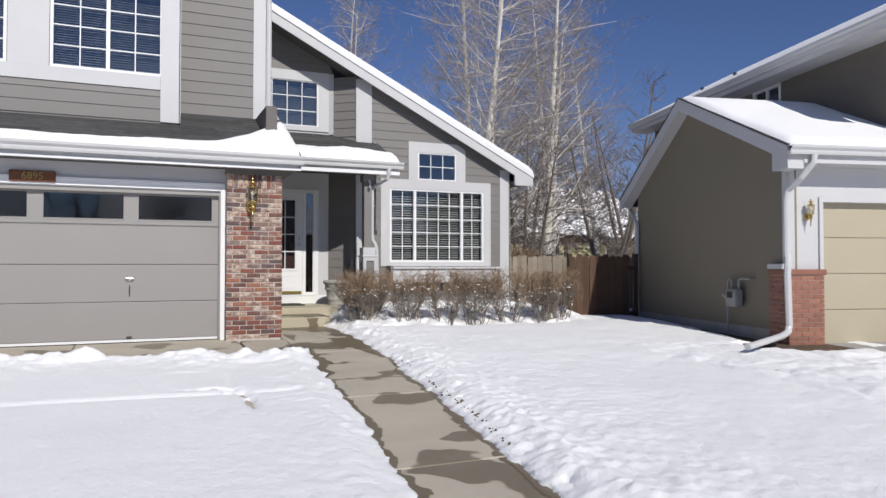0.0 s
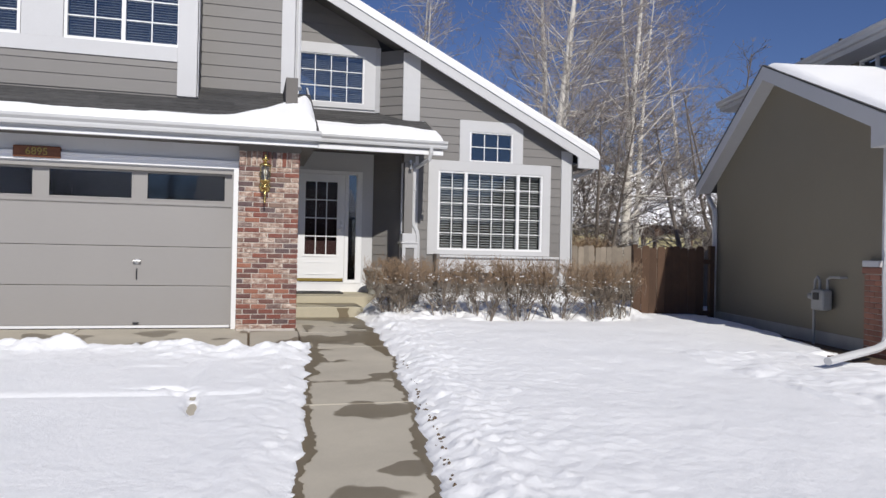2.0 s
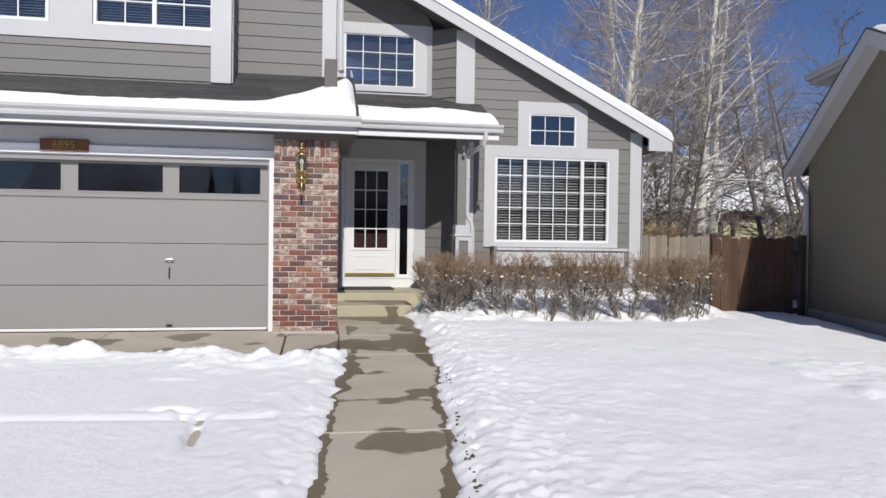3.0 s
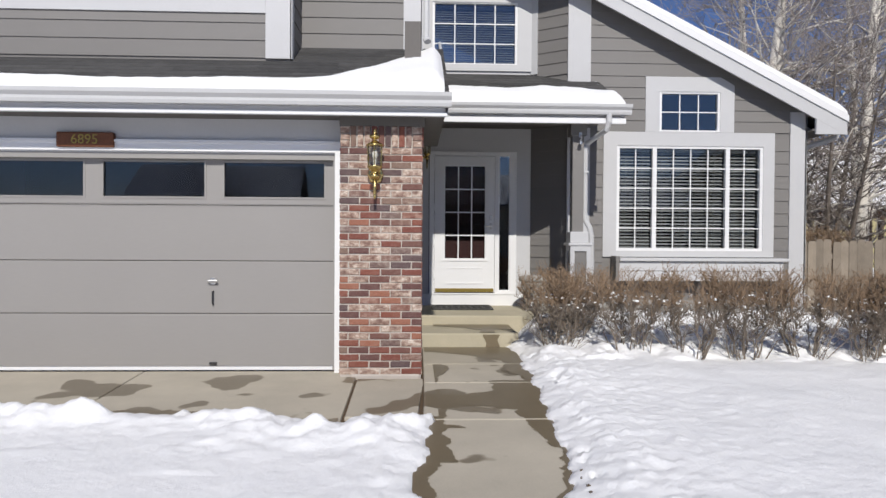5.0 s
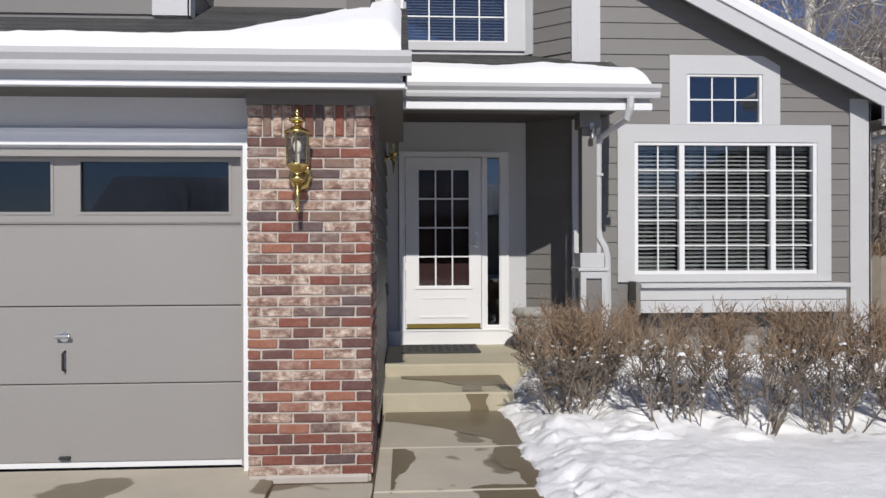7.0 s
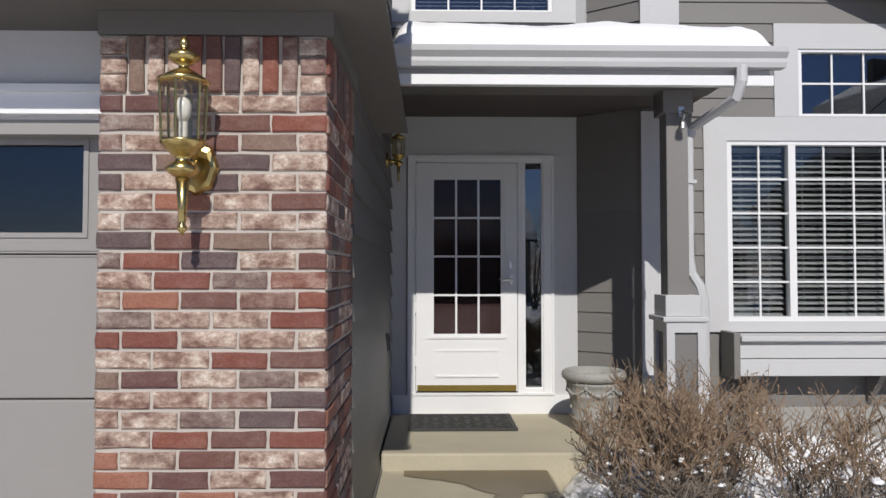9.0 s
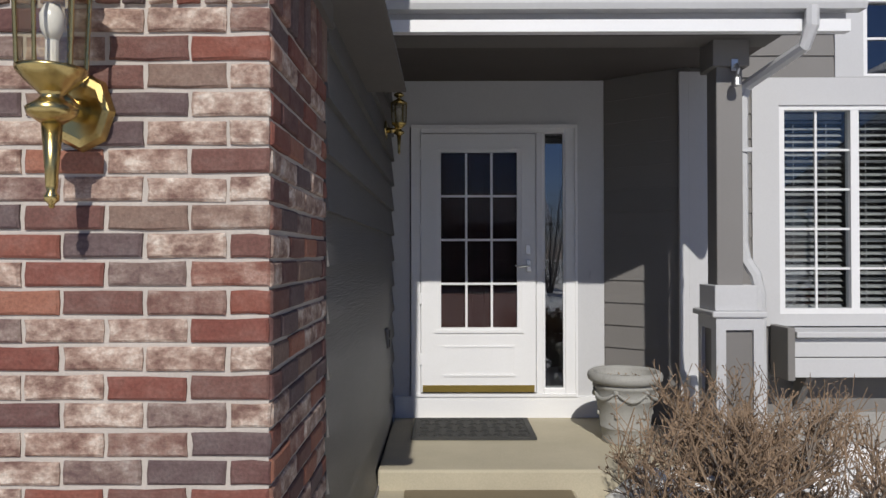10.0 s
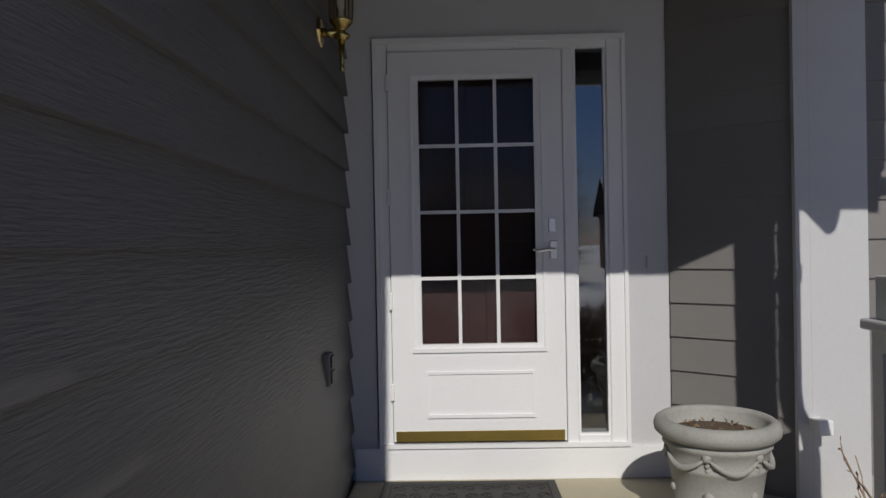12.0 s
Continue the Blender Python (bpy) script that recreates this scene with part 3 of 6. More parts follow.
def build_riser_streak():
    """Meltwater running from the tread down over the step's front."""
    zs = np.linspace(0.004, 0.158, 12)
    left = 2.885 + 0.016 * np.sin(zs * 31) - 0.10 * (zs - 0.08)
    right = 3.055 + 0.014 * np.sin(zs * 43 + 1)
    vs = [(x, 10.9065, z) for a, b, z in zip(left, right, zs) for x in (a, b)]
    me = bpy.data.meshes.new("meltwater")
    me.from_pydata(vs, [], [(2 * i, 2 * i + 1, 2 * i + 3, 2 * i + 2) for i in range(len(zs) - 1)])
    me.update()
    tagged(mesh_part("meltwater", me, WET), "dark streak of meltwater down the step's riser", "water", kind="stuff")


build_meltwater()
build_riser_streak()

# ---- the house: walls ----
GAR_Y, PIL_X0, PIL_X1 = 9.35, 1.315, 2.10
BAY_Y, BACK_Y, DOOR_Y, WIN_Y = 10.0, 10.66, 13.12, 12.74
RAKE_Y = 12.52


def rake(x):
    """Height of the big roof's upper edge."""
    return 3.17 + 0.51 * (8.3 - x)


def build_walls():
    g = structure("wall_garage", boxes((-3.9, -3.63, GAR_Y, GAR_Y + 0.16, -0.15, 2.62), (1.25, 2.07, GAR_Y, GAR_Y + 0.16, -0.15, 2.62), (-3.63, 1.25, GAR_Y, GAR_Y + 0.16, 2.14, 2.62)),
                  TRIM, "pale grey painted wall above the garage door")
    under(part("door_trim", boxes((-3.72, 1.31, GAR_Y - 0.035, GAR_Y, 2.155, 2.25), (-3.72, 1.31, GAR_Y - 0.05, GAR_Y, 2.235, 2.262)), WHITE), g)
    under(part("door_trim", boxes((1.25, 1.312, GAR_Y - 0.035, GAR_Y, 0.0, 2.155)), WHITE), g)
    under(part("door_trim", boxes((-3.72, -3.63, GAR_Y - 0.035, GAR_Y, 0.0, 2.155)), WHITE), g)
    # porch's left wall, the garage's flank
    s = structure("wall_porch_left", boxes((1.92, 2.085, GAR_Y + 0.16, DOOR_Y + 0.2, -0.15, 3.5)), SOFFIT, "shaded flank of the garage with broad embossed lap siding, shade put into its colour")
    # These boards carry the wall's shade in their darker colour.
    siding(s, (2.085, DOOR_Y, 0), 90, 0.16, 3.1, 0.198, lambda z: [(-(DOOR_Y - 9.93), 0.0)], SHADED_SIDING, 0.03)
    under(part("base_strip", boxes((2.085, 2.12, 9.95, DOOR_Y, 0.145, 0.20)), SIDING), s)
    structure("wall_bay_upper", boxes((-4.0, -3.0, BAY_Y, BAY_Y + 0.15, 3.1, 6.1), (-1.55, -1.02, BAY_Y, BAY_Y + 0.15, 3.1, 6.1), (0.47, 0.70, BAY_Y, BAY_Y + 0.15, 3.1, 6.1),
                                      (-3.0, -1.55, BAY_Y, BAY_Y + 0.15, 3.1, 3.9), (-1.02, 0.47, BAY_Y, BAY_Y + 0.15, 3.1, 3.9), (-3.0, -1.55, BAY_Y, BAY_Y + 0.15, 5.14, 6.1),
                                      (-1.02, 0.47, BAY_Y, BAY_Y + 0.15, 5.14, 6.1), (0.54, 0.70, BAY_Y + 0.15, BACK_Y, 3.1, 6.1)), SIDING, "upper storey front with grey lap siding and white trim")
    bay = bpy.data.objects["wall_bay_upper"]
    siding(bay, (0, BAY_Y, 0), 0, 3.23, 3.70, 0.185, lambda z: [(-4.0, 0.44)])
    under(part("corner_trim", boxes((0.44, 0.712, BAY_Y - 0.03, BAY_Y, 3.22, 6.1), (0.70, 0.722, BAY_Y - 0.03, BAY_Y + 0.09, 3.22, 6.1)), TRIM), bay)
    under(part("band_trim", boxes((-4.0, 0.438, BAY_Y - 0.026, BAY_Y, 3.70, 3.90)), TRIM), bay)
    under(part("window_trim", boxes((-1.54, -1.03, BAY_Y - 0.022, BAY_Y, 3.902, 6.1), (-1.03, 0.438, BAY_Y - 0.022, BAY_Y, 5.15, 5.4)), TRIM), bay)
    siding(bay, (0.70, BAY_Y + 0.1, 0), 90, 3.3, 6.0, 0.185, lambda z: [(0.0, 0.56)])
    b = structure("wall_back_upper", boxes((0.70, 2.09, BACK_Y, BACK_Y + 0.15, 3.2, 6.1)), SIDING, "set-back upper wall with grey lap siding and a white corner board")
    siding(b, (0, BACK_Y, 0), 0, 3.50, 6.05, 0.185, lambda z: [(0.70, 1.89)])
    under(part("corner_trim", boxes((1.888, 2.10, BACK_Y - 0.03, BACK_Y, 3.50, 6.1), (2.09, 2.112, BACK_Y - 0.03, BACK_Y + 0.12, 3.5, 6.1)), TRIM), b)
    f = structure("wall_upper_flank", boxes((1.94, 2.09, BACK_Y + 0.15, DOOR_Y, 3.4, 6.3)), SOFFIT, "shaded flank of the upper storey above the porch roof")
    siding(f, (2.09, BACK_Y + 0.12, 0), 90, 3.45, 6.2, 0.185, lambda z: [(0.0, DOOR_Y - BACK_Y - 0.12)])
    # wall with the front door, below, and the recessed window, above
    d = structure("wall_entry", boxes((2.085, 2.24, DOOR_Y, DOOR_Y + 0.18, 0.29, 3.4), (3.56, 3.80, DOOR_Y, DOOR_Y + 0.18, 0.29, 3.4), (2.24, 3.56, DOOR_Y, DOOR_Y + 0.18, 2.62, 3.4), (2.24, 3.56, DOOR_Y, DOOR_Y + 0.18, 0.29, 0.47),
                                      (2.085, 2.28, DOOR_Y, DOOR_Y + 0.18, 3.4, 6.0), (3.57, 3.83, DOOR_Y, DOOR_Y + 0.18, 3.4, 5.2), (2.28, 3.57, DOOR_Y, DOOR_Y + 0.18, 4.90, 5.35), (2.28, 3.57, DOOR_Y, DOOR_Y + 0.18, 3.4, 3.93)),
                  TRIM, "white-painted entry wall round the front door")
    siding(d, (0, DOOR_Y, 0), 0, 5.08, 6.05, 0.185, lambda z: [(2.09, min(3.88, 8.3 - (z + 0.2 - 3.17) / 0.51))])
    under(part("window_trim", boxes((2.09, 2.28, DOOR_Y - 0.03, DOOR_Y, 3.85, 5.08), (3.57, 3.80, DOOR_Y - 0.03, DOOR_Y, 3.85, 5.08), (2.28, 3.57, DOOR_Y - 0.03, DOOR_Y, 4.88, 5.08), (2.28, 3.57, DOOR_Y - 0.03, DOOR_Y, 3.85, 3.95)), TRIM), d)
    # slanting wall between entry and the window wall
    n = math.hypot(4.29 - 3.79, DOOR_Y - WIN_Y)
    turn = math.degrees(math.atan2(WIN_Y - DOOR_Y, 4.29 - 3.79))
    a = structure("wall_angled", boxes((0.0, n + 0.05, 0.0, 0.12, 0.25, 4.95)), SIDING, "slanting porch wall with grey lap siding")
    a.matrix_world = pose(3.79, DOOR_Y, 0, 0, 0, turn)
    siding(a, (3.79, DOOR_Y, 0), turn, 0.33, 3.1, 0.177, lambda z: [(0.012, n)])
    siding(a, (3.79, DOOR_Y, 0), turn, 3.75, 5.0, 0.177, lambda z: [(0.10, n)])
    under(part("corner_trim", boxes((0.0, 0.11, -0.028, 0.0, 3.8, 5.06)), TRIM), a)
    for ob in a.children:
        if ob.name.startswith("corner_trim"):
            ob.matrix_world = a.matrix_world
    # window wall under the big roof
    wall = bmesh.new()
    for c in ((4.33, 5.00, -0.1, 2.72), (7.20, 7.83, -0.1, 2.72), (5.00, 7.20, -0.1, 1.14)):
        box(wall, c[0], c[1], WIN_Y, WIN_Y + 0.16, c[2], c[3])
    for x0, x1, z0, zc in ((4.33, 5.63, 2.72, None), (6.54, 7.83, 2.72, None), (5.63, 6.54, 2.72, 2.90), (5.63, 6.54, 3.51, None)):
        top = [(x1, rake(x1) - 0.2), (x0, rake(x0) - 0.2)] if zc is None else [(x1, zc), (x0, zc)]
        prism([(x0, z0), (x1, z0), *top], "y", WIN_Y, WIN_Y + 0.16, wall)
    w = structure("wall_window_front", wall, SIDING, "gabled front wall with grey lap siding and white window surrounds")

    def spans(z):
        top = 8.3 - (z + 0.2 - 3.17) / 0.51
        if z < 2.905:
            return [(4.60, 4.80), (7.37, 7.60)]
        if z < 3.72:
            return [(4.60, 5.42), (6.75, min(7.60, max(6.75, top)))]
        return [(4.60, max(4.6, top)), (9, 9)]
    siding(w, (0, WIN_Y, 0), 0, 0.42, 2.825, 0.185, spans)
    siding(w, (0, WIN_Y, 0), 0, 2.91, 3.72, 0.162, lambda z: spans(min(max(z, 2.906), 3.7199)))
    siding(w, (0, WIN_Y, 0), 0, 3.725, 5.1, 0.185, lambda z: spans(max(z, 3.7201)))
    for z0, z1 in ((0.30, 2.95), (3.62, 4.93)):
        under(part("corner_trim", boxes((4.262, 4.598, WIN_Y - 0.03, WIN_Y, z0, z1)), TRIM), w)
    under(part("corner_trim", boxes((7.602, 7.85, WIN_Y - 0.03, WIN_Y, 0.25, 3.22), (7.83, 7.855, WIN_Y - 0.03, WIN_Y + 0.14, 0.25, 3.22)), TRIM), w)
    t = boxes((4.80, 5.00, WIN_Y - 0.028, WIN_Y, 1.06, 2.905), (7.20, 7.37, WIN_Y - 0.028, WIN_Y, 1.06, 2.905), (5.00, 7.20, WIN_Y - 0.028, WIN_Y, 2.70, 2.905), (5.00, 7.20, WIN_Y - 0.028, WIN_Y, 1.06, 1.15))
    under(part("window_surround", t, TRIM), w)
    t = boxes((5.42, 5.63, WIN_Y - 0.028, WIN_Y, 2.907, 3.72), (5.63, 6.54, WIN_Y - 0.028, WIN_Y, 3.50, 3.72), (5.63, 6.54, WIN_Y - 0.028, WIN_Y, 2.907, 2.915))
    prism([(6.54, 2.907), (6.75, 2.907), (6.75, 3.60), (6.54, 3.72)], "y", WIN_Y - 0.028, WIN_Y, t)
    under(part("window_surround", t, TRIM), w)
    structure("foundation", boxes((4.40, 7.82, WIN_Y - 0.01, WIN_Y, -0.1, 0.42)), OLD_CONCRETE, "bare concrete foundation under the window wall", "foundation")
    structure("wall_east", boxes((7.67, 7.83, WIN_Y + 0.16, 19.0, -0.1, 3.2)), SIDING, "plain side wall of the house")
    structure("wall_rear", boxes((-4.0, 7.83, 19.0, 19.16, -0.1, 3.2)), SIDING, "plain rear wall of the house")
    structure("wall_west", boxes((-4.0, -3.85, GAR_Y + 0.16, 19.0, -0.1, 6.1)), SIDING, "plain side wall of the garage and upper storey")
    structure("wall_rear_upper", boxes((-3.85, 2.09, 13.4, 13.5, 3.0, 6.1)), SIDING, "plain rear wall of the upper storey")
    # Room surfaces are near black in colour, in place of indoor gloom.
    structure("interior_floor", boxes((-3.85, 1.9, 9.6, 13.2, -0.02, 0.0), (2.1, 7.66, 13.4, 19.0, 0.05, 0.10), (-3.85, 1.9, 10.2, 13.4, 3.0, 3.05)), DARK_ROOM, "near-black floor inside the house, coloured as if unlit", "floor")
    structure("interior_wall", boxes((2.09, 7.66, 15.6, 15.7, 0.1, 3.2), (2.09, 5.0, 15.6, 15.7, 3.2, 4.6), (4.55, 4.65, WIN_Y + 0.2, 15.6, 0.1, 4.0), (-3.8, 1.9, 13.2, 13.3, 0.1, 3.0), (-3.8, 1.9, 12.9, 13.0, 3.1, 6.05)), DARK_ROOM, "near-black inner wall behind the windows, coloured as if unlit")


build_walls()


# ---- roofs ----
def shingle_courses(roof, x0, x1, y0, z0, y1, z1, n, right=None):
    """Overlapping strips of dark shingle up a plain slope."""
    for i in range(n):
        a, b = i / n, (i + 1) / n
        ya, yb, za, zb = y0 + (y1 - y0) * a, y0 + (y1 - y0) * (b + 0.02), z0 + (z1 - z0) * a, z0 + (z1 - z0) * (b + 0.02)
        x = x0
        while x < x1 - 0.01:
            e = min(x + random.uniform(0.75, 1.05), x1)
            bm = prism([(ya, za + 0.004), (ya, za + 0.016), (yb, zb + 0.006), (yb, zb - 0.004)], "x", x, e - 0.003)
            under(part("shingle", bm, SHINGLE), roof)
            x = e


def snow_drape(name, label, x0, x1, y0, z0, slope, reach, thick, seed):
    """A snow slab on a slope: rounded lip, uneven upper edge. reach(x) is how far up it lies."""
    xs = np.arange(x0, x1 + 0.001, 0.035)
    vs = np.linspace(0, 1, 18)
    X, V = np.meshgrid(xs, vs)
    up = reach(X) * (1 + 0.0 * V) + 0.10 * fractal(X * 2.6 + seed, X * 0 + seed, 4)
    Y = y0 + V * up
    ends = np.clip(np.minimum(X - x0, x1 - X) / 0.10, 0, 1) ** 0.5
    lip = np.clip(V * up / 0.10, 0, 1) ** 0.5 * np.clip((1 - V) * up / 0.22, 0, 1) ** 0.6
    T = (thick(X) * (1 + 0.35 * fractal(X * 1.9 + seed, Y * 1.9, 3)) + 0.015 * fractal(X * 9 + seed, Y * 9, 3)) * lip * ends
    Z = z0 + (Y - y0) * slope + T - 0.004
    nx = len(xs)
    pts = np.stack([X, Y, Z], -1).reshape(-1, 3).tolist()
    k = (np.arange(len(vs) - 1)[:, None] * nx + np.arange(nx - 1)[None]).reshape(-1)
    me = bpy.data.meshes.new(name)
    me.from_pydata(pts, [], np.stack([k, k + 1, k + nx + 1, k + nx], -1).tolist())
    me.update()
    tagged(mesh_part(name, me, SNOW, smooth=True), label, "snow", kind="stuff")


GUT = [(0.0, 0.0), (-0.075, 0.0), (-0.085, 0.03), (-0.085, 0.055), (-0.115, 0.09), (-0.12, 0.125), (-0.108, 0.125), (-0.10, 0.10), (-0.072, 0.06), (-0.07, 0.012), (0.0, 0.012)]


def gutter(name, x0, x1, y, z, label):
    """A white moulded gutter along x, its back at y and its foot at z."""
    t = thing(name, label, "gutter", ((x0 + x1) / 2, y, z), kind="structure")
    under(part("trough", prism([(y + a, z + b) for a, b in GUT], "x", x0, x1), GUTTER), t)
    for xe in (x0 - 0.004, x1):
        under(part("end_cap", prism([(y + a, z + b) for a, b in GUT[:6]] + [(y, z + 0.125)], "x", xe, xe + 0.004), GUTTER), t)
    return t


def build_roofs():
    # lean-to roof along the garage
    ey, ez, sl = 8.95, 2.66, 0.50
    r = structure("roof_garage", prism([(ey, 2.60), (ey, ez), (10.66, ez + sl * (10.66 - ey)), (10.66, ez - 0.06 + sl * (10.66 - ey))], "x", -4.0, 2.34), SHINGLE, "lean-to garage roof of dark shingles under snow", "roof")
    shingle_courses(r, -4.0, 2.35, ey - 0.03, ez - 0.012, BAY_Y + 0.66, ez + sl * (10.66 - ey), 13)
    under(part("fascia", boxes((-4.0, 2.33, ey, ey + 0.03, 2.49, 2.66), (-4.0, 2.32, ey - 0.012, ey + 0.02, 2.455, 2.495)), TRIM), r)
    under(part("drip_board", boxes((-4.0, 2.325, ey - 0.018, ey - 0.0125, 2.46, 2.492)), WHITE), r)
    under(part("rake_board", prism([(ey, 2.455), (ey, 2.66), (11.1, 2.66 + sl * (11.1 - ey)), (11.1, 2.455 + sl * (11.1 - ey))], "x", 2.31, 2.338), TRIM), r)
    # Dark band round the pillar top, added in place of the soffit's shadow.
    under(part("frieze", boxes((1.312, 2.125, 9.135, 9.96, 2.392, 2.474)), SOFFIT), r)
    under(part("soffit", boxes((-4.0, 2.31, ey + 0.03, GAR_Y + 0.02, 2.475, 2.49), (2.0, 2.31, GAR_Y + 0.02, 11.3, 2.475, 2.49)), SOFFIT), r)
    gutter("gutter", -4.0, 2.36, ey - 0.012, 2.535, "white moulded gutter along the garage eave")
    snow_drape("roof_snow", "thick melting snow along the garage eave", -4.0, 2.32, ey - 0.07, ez + 0.0, sl,
               lambda x: 0.34 + 0.98 * np.clip((x - 0.9) / 1.3, 0, 1) ** 1.6 + 0.05 * np.sin(x * 2.2), lambda x: 0.085 + 0.10 * np.clip((x - 1.2) / 1.0, 0, 1), 3.0)
    # porch roof
    ey, ez, sl = 11.26, 2.98, 0.44
    top = DOOR_Y
    r = structure("roof_porch", prism([(ey, 2.92), (ey, ez), (top, ez + sl * (top - ey)), (top, ez - 0.06 + sl * (top - ey))], "x", 2.1, 4.30), SHINGLE, "small porch roof of dark shingles under snow", "roof")
    under(part("roof_edge", prism([(ey, 2.92), (ey, ez), (WIN_Y, ez + sl * (WIN_Y - ey)), (WIN_Y, ez - 0.06 + sl * (WIN_Y - ey))], "x", 4.30, 4.70), SHINGLE), r)
    shingle_courses(r, 2.1, 4.30, ey - 0.03, ez - 0.012, top, ez + sl * (top - ey), 13)
    shingle_courses(r, 4.30, 4.72, ey - 0.03, ez - 0.012, WIN_Y, ez + sl * (WIN_Y - ey), 10)
    under(part("fascia", boxes((2.12, 4.68, ey, ey + 0.03, 2.84, 2.99)), TRIM), r)
    under(part("drip_board", boxes((2.12, 4.685, ey - 0.036, ey + 0.02, 2.78, 2.845)), WHITE), r)
    under(part("rake_board", prism([(ey + 0.03, 2.84), (ey + 0.03, 2.99), (WIN_Y, 2.99 + sl * (WIN_Y - ey)), (WIN_Y, 2.84 + sl * (WIN_Y - ey))], "x", 4.66, 4.69), TRIM), r)
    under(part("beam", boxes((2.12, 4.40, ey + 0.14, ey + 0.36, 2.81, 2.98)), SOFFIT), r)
    gutter("gutter", 2.125, 4.74, ey - 0.01, 2.885, "white moulded gutter along the porch eave")
    structure("ceiling", boxes((2.09, 4.66, ey + 0.03, DOOR_Y + 0.02, 2.985, 3.01)), PORCH_CEILING, "dark porch ceiling", "ceiling")
    snow_drape("roof_snow", "thick smooth snow on the porch roof", 2.20, 4.70, ey - 0.07, ez, sl, lambda x: 0.62 - 0.2 * np.clip((x - 4.2) / 0.5, 0, 1), lambda x: 0.155 + 0 * x, 9.0)
    # big gabled roof
    r = structure("roof_main", prism([(8.3, rake(8.3) - 0.05), (8.3, rake(8.3)), (2.12, rake(2.12)), (2.12, rake(2.12) - 0.05)], "y", RAKE_Y, 19.3), SHINGLE, "big gabled roof under a thin layer of snow", "roof")
    under(part("rake_board", prism([(8.33, rake(8.33) - 0.30), (8.33, rake(8.33) - 0.02), (2.12, rake(2.12) - 0.02), (2.12, rake(2.12) - 0.30)], "y", RAKE_Y - 0.03, RAKE_Y), TRIM), r)
    under(part("rake_cap", prism([(8.34, rake(8.34) - 0.10), (8.34, rake(8.34) - 0.005), (2.12, rake(2.12) - 0.005), (2.12, rake(2.12) - 0.10)], "y", RAKE_Y - 0.055, RAKE_Y - 0.03), WHITE), r)
    under(part("soffit", prism([(8.3, rake(8.3) - 0.21), (8.3, rake(8.3) - 0.19), (2.12, rake(2.12) - 0.19), (2.12, rake(2.12) - 0.21)], "y", RAKE_Y, DOOR_Y), SOFFIT), r)
    under(part("eave_return", boxes((7.87, 8.31, RAKE_Y - 0.028, RAKE_Y + 0.02, 2.87, 3.1), (8.29, 8.33, RAKE_Y, 19.0, 2.95, 3.16)), TRIM), r)
    under(part("eave_soffit", boxes((7.84, 8.29, RAKE_Y + 0.02, 19.0, 2.93, 2.95)), SOFFIT), r)
    v = prism([(8.34, rake(8.34) - 0.006), (8.33, rake(8.34) + 0.06), (8.22, rake(8.2) + 0.09), (2.12, rake(2.12) + 0.07), (2.12, rake(2.12) - 0.006)], "y", RAKE_Y - 0.035, 19.2)
    bmesh.ops.bevel(v, geom=[e for e in v.edges if max(p.co.y for p in e.verts) < 13], offset=0.02, segments=2, affect="EDGES", profile=0.5)
    tagged(part("roof_snow", v, SNOW, smooth=False), "thin even snow on the big roof", "snow", kind="stuff")
    structure("roof_upper", boxes((-4.1, 2.10, BAY_Y, 13.5, 6.1, 6.16)), SHINGLE, "flat cover over the upper storey", "roof")
    gutter("gutter", 0.75, 2.30, BACK_Y - 0.20, 5.86, "white gutter end under the upper eave")


build_roofs()


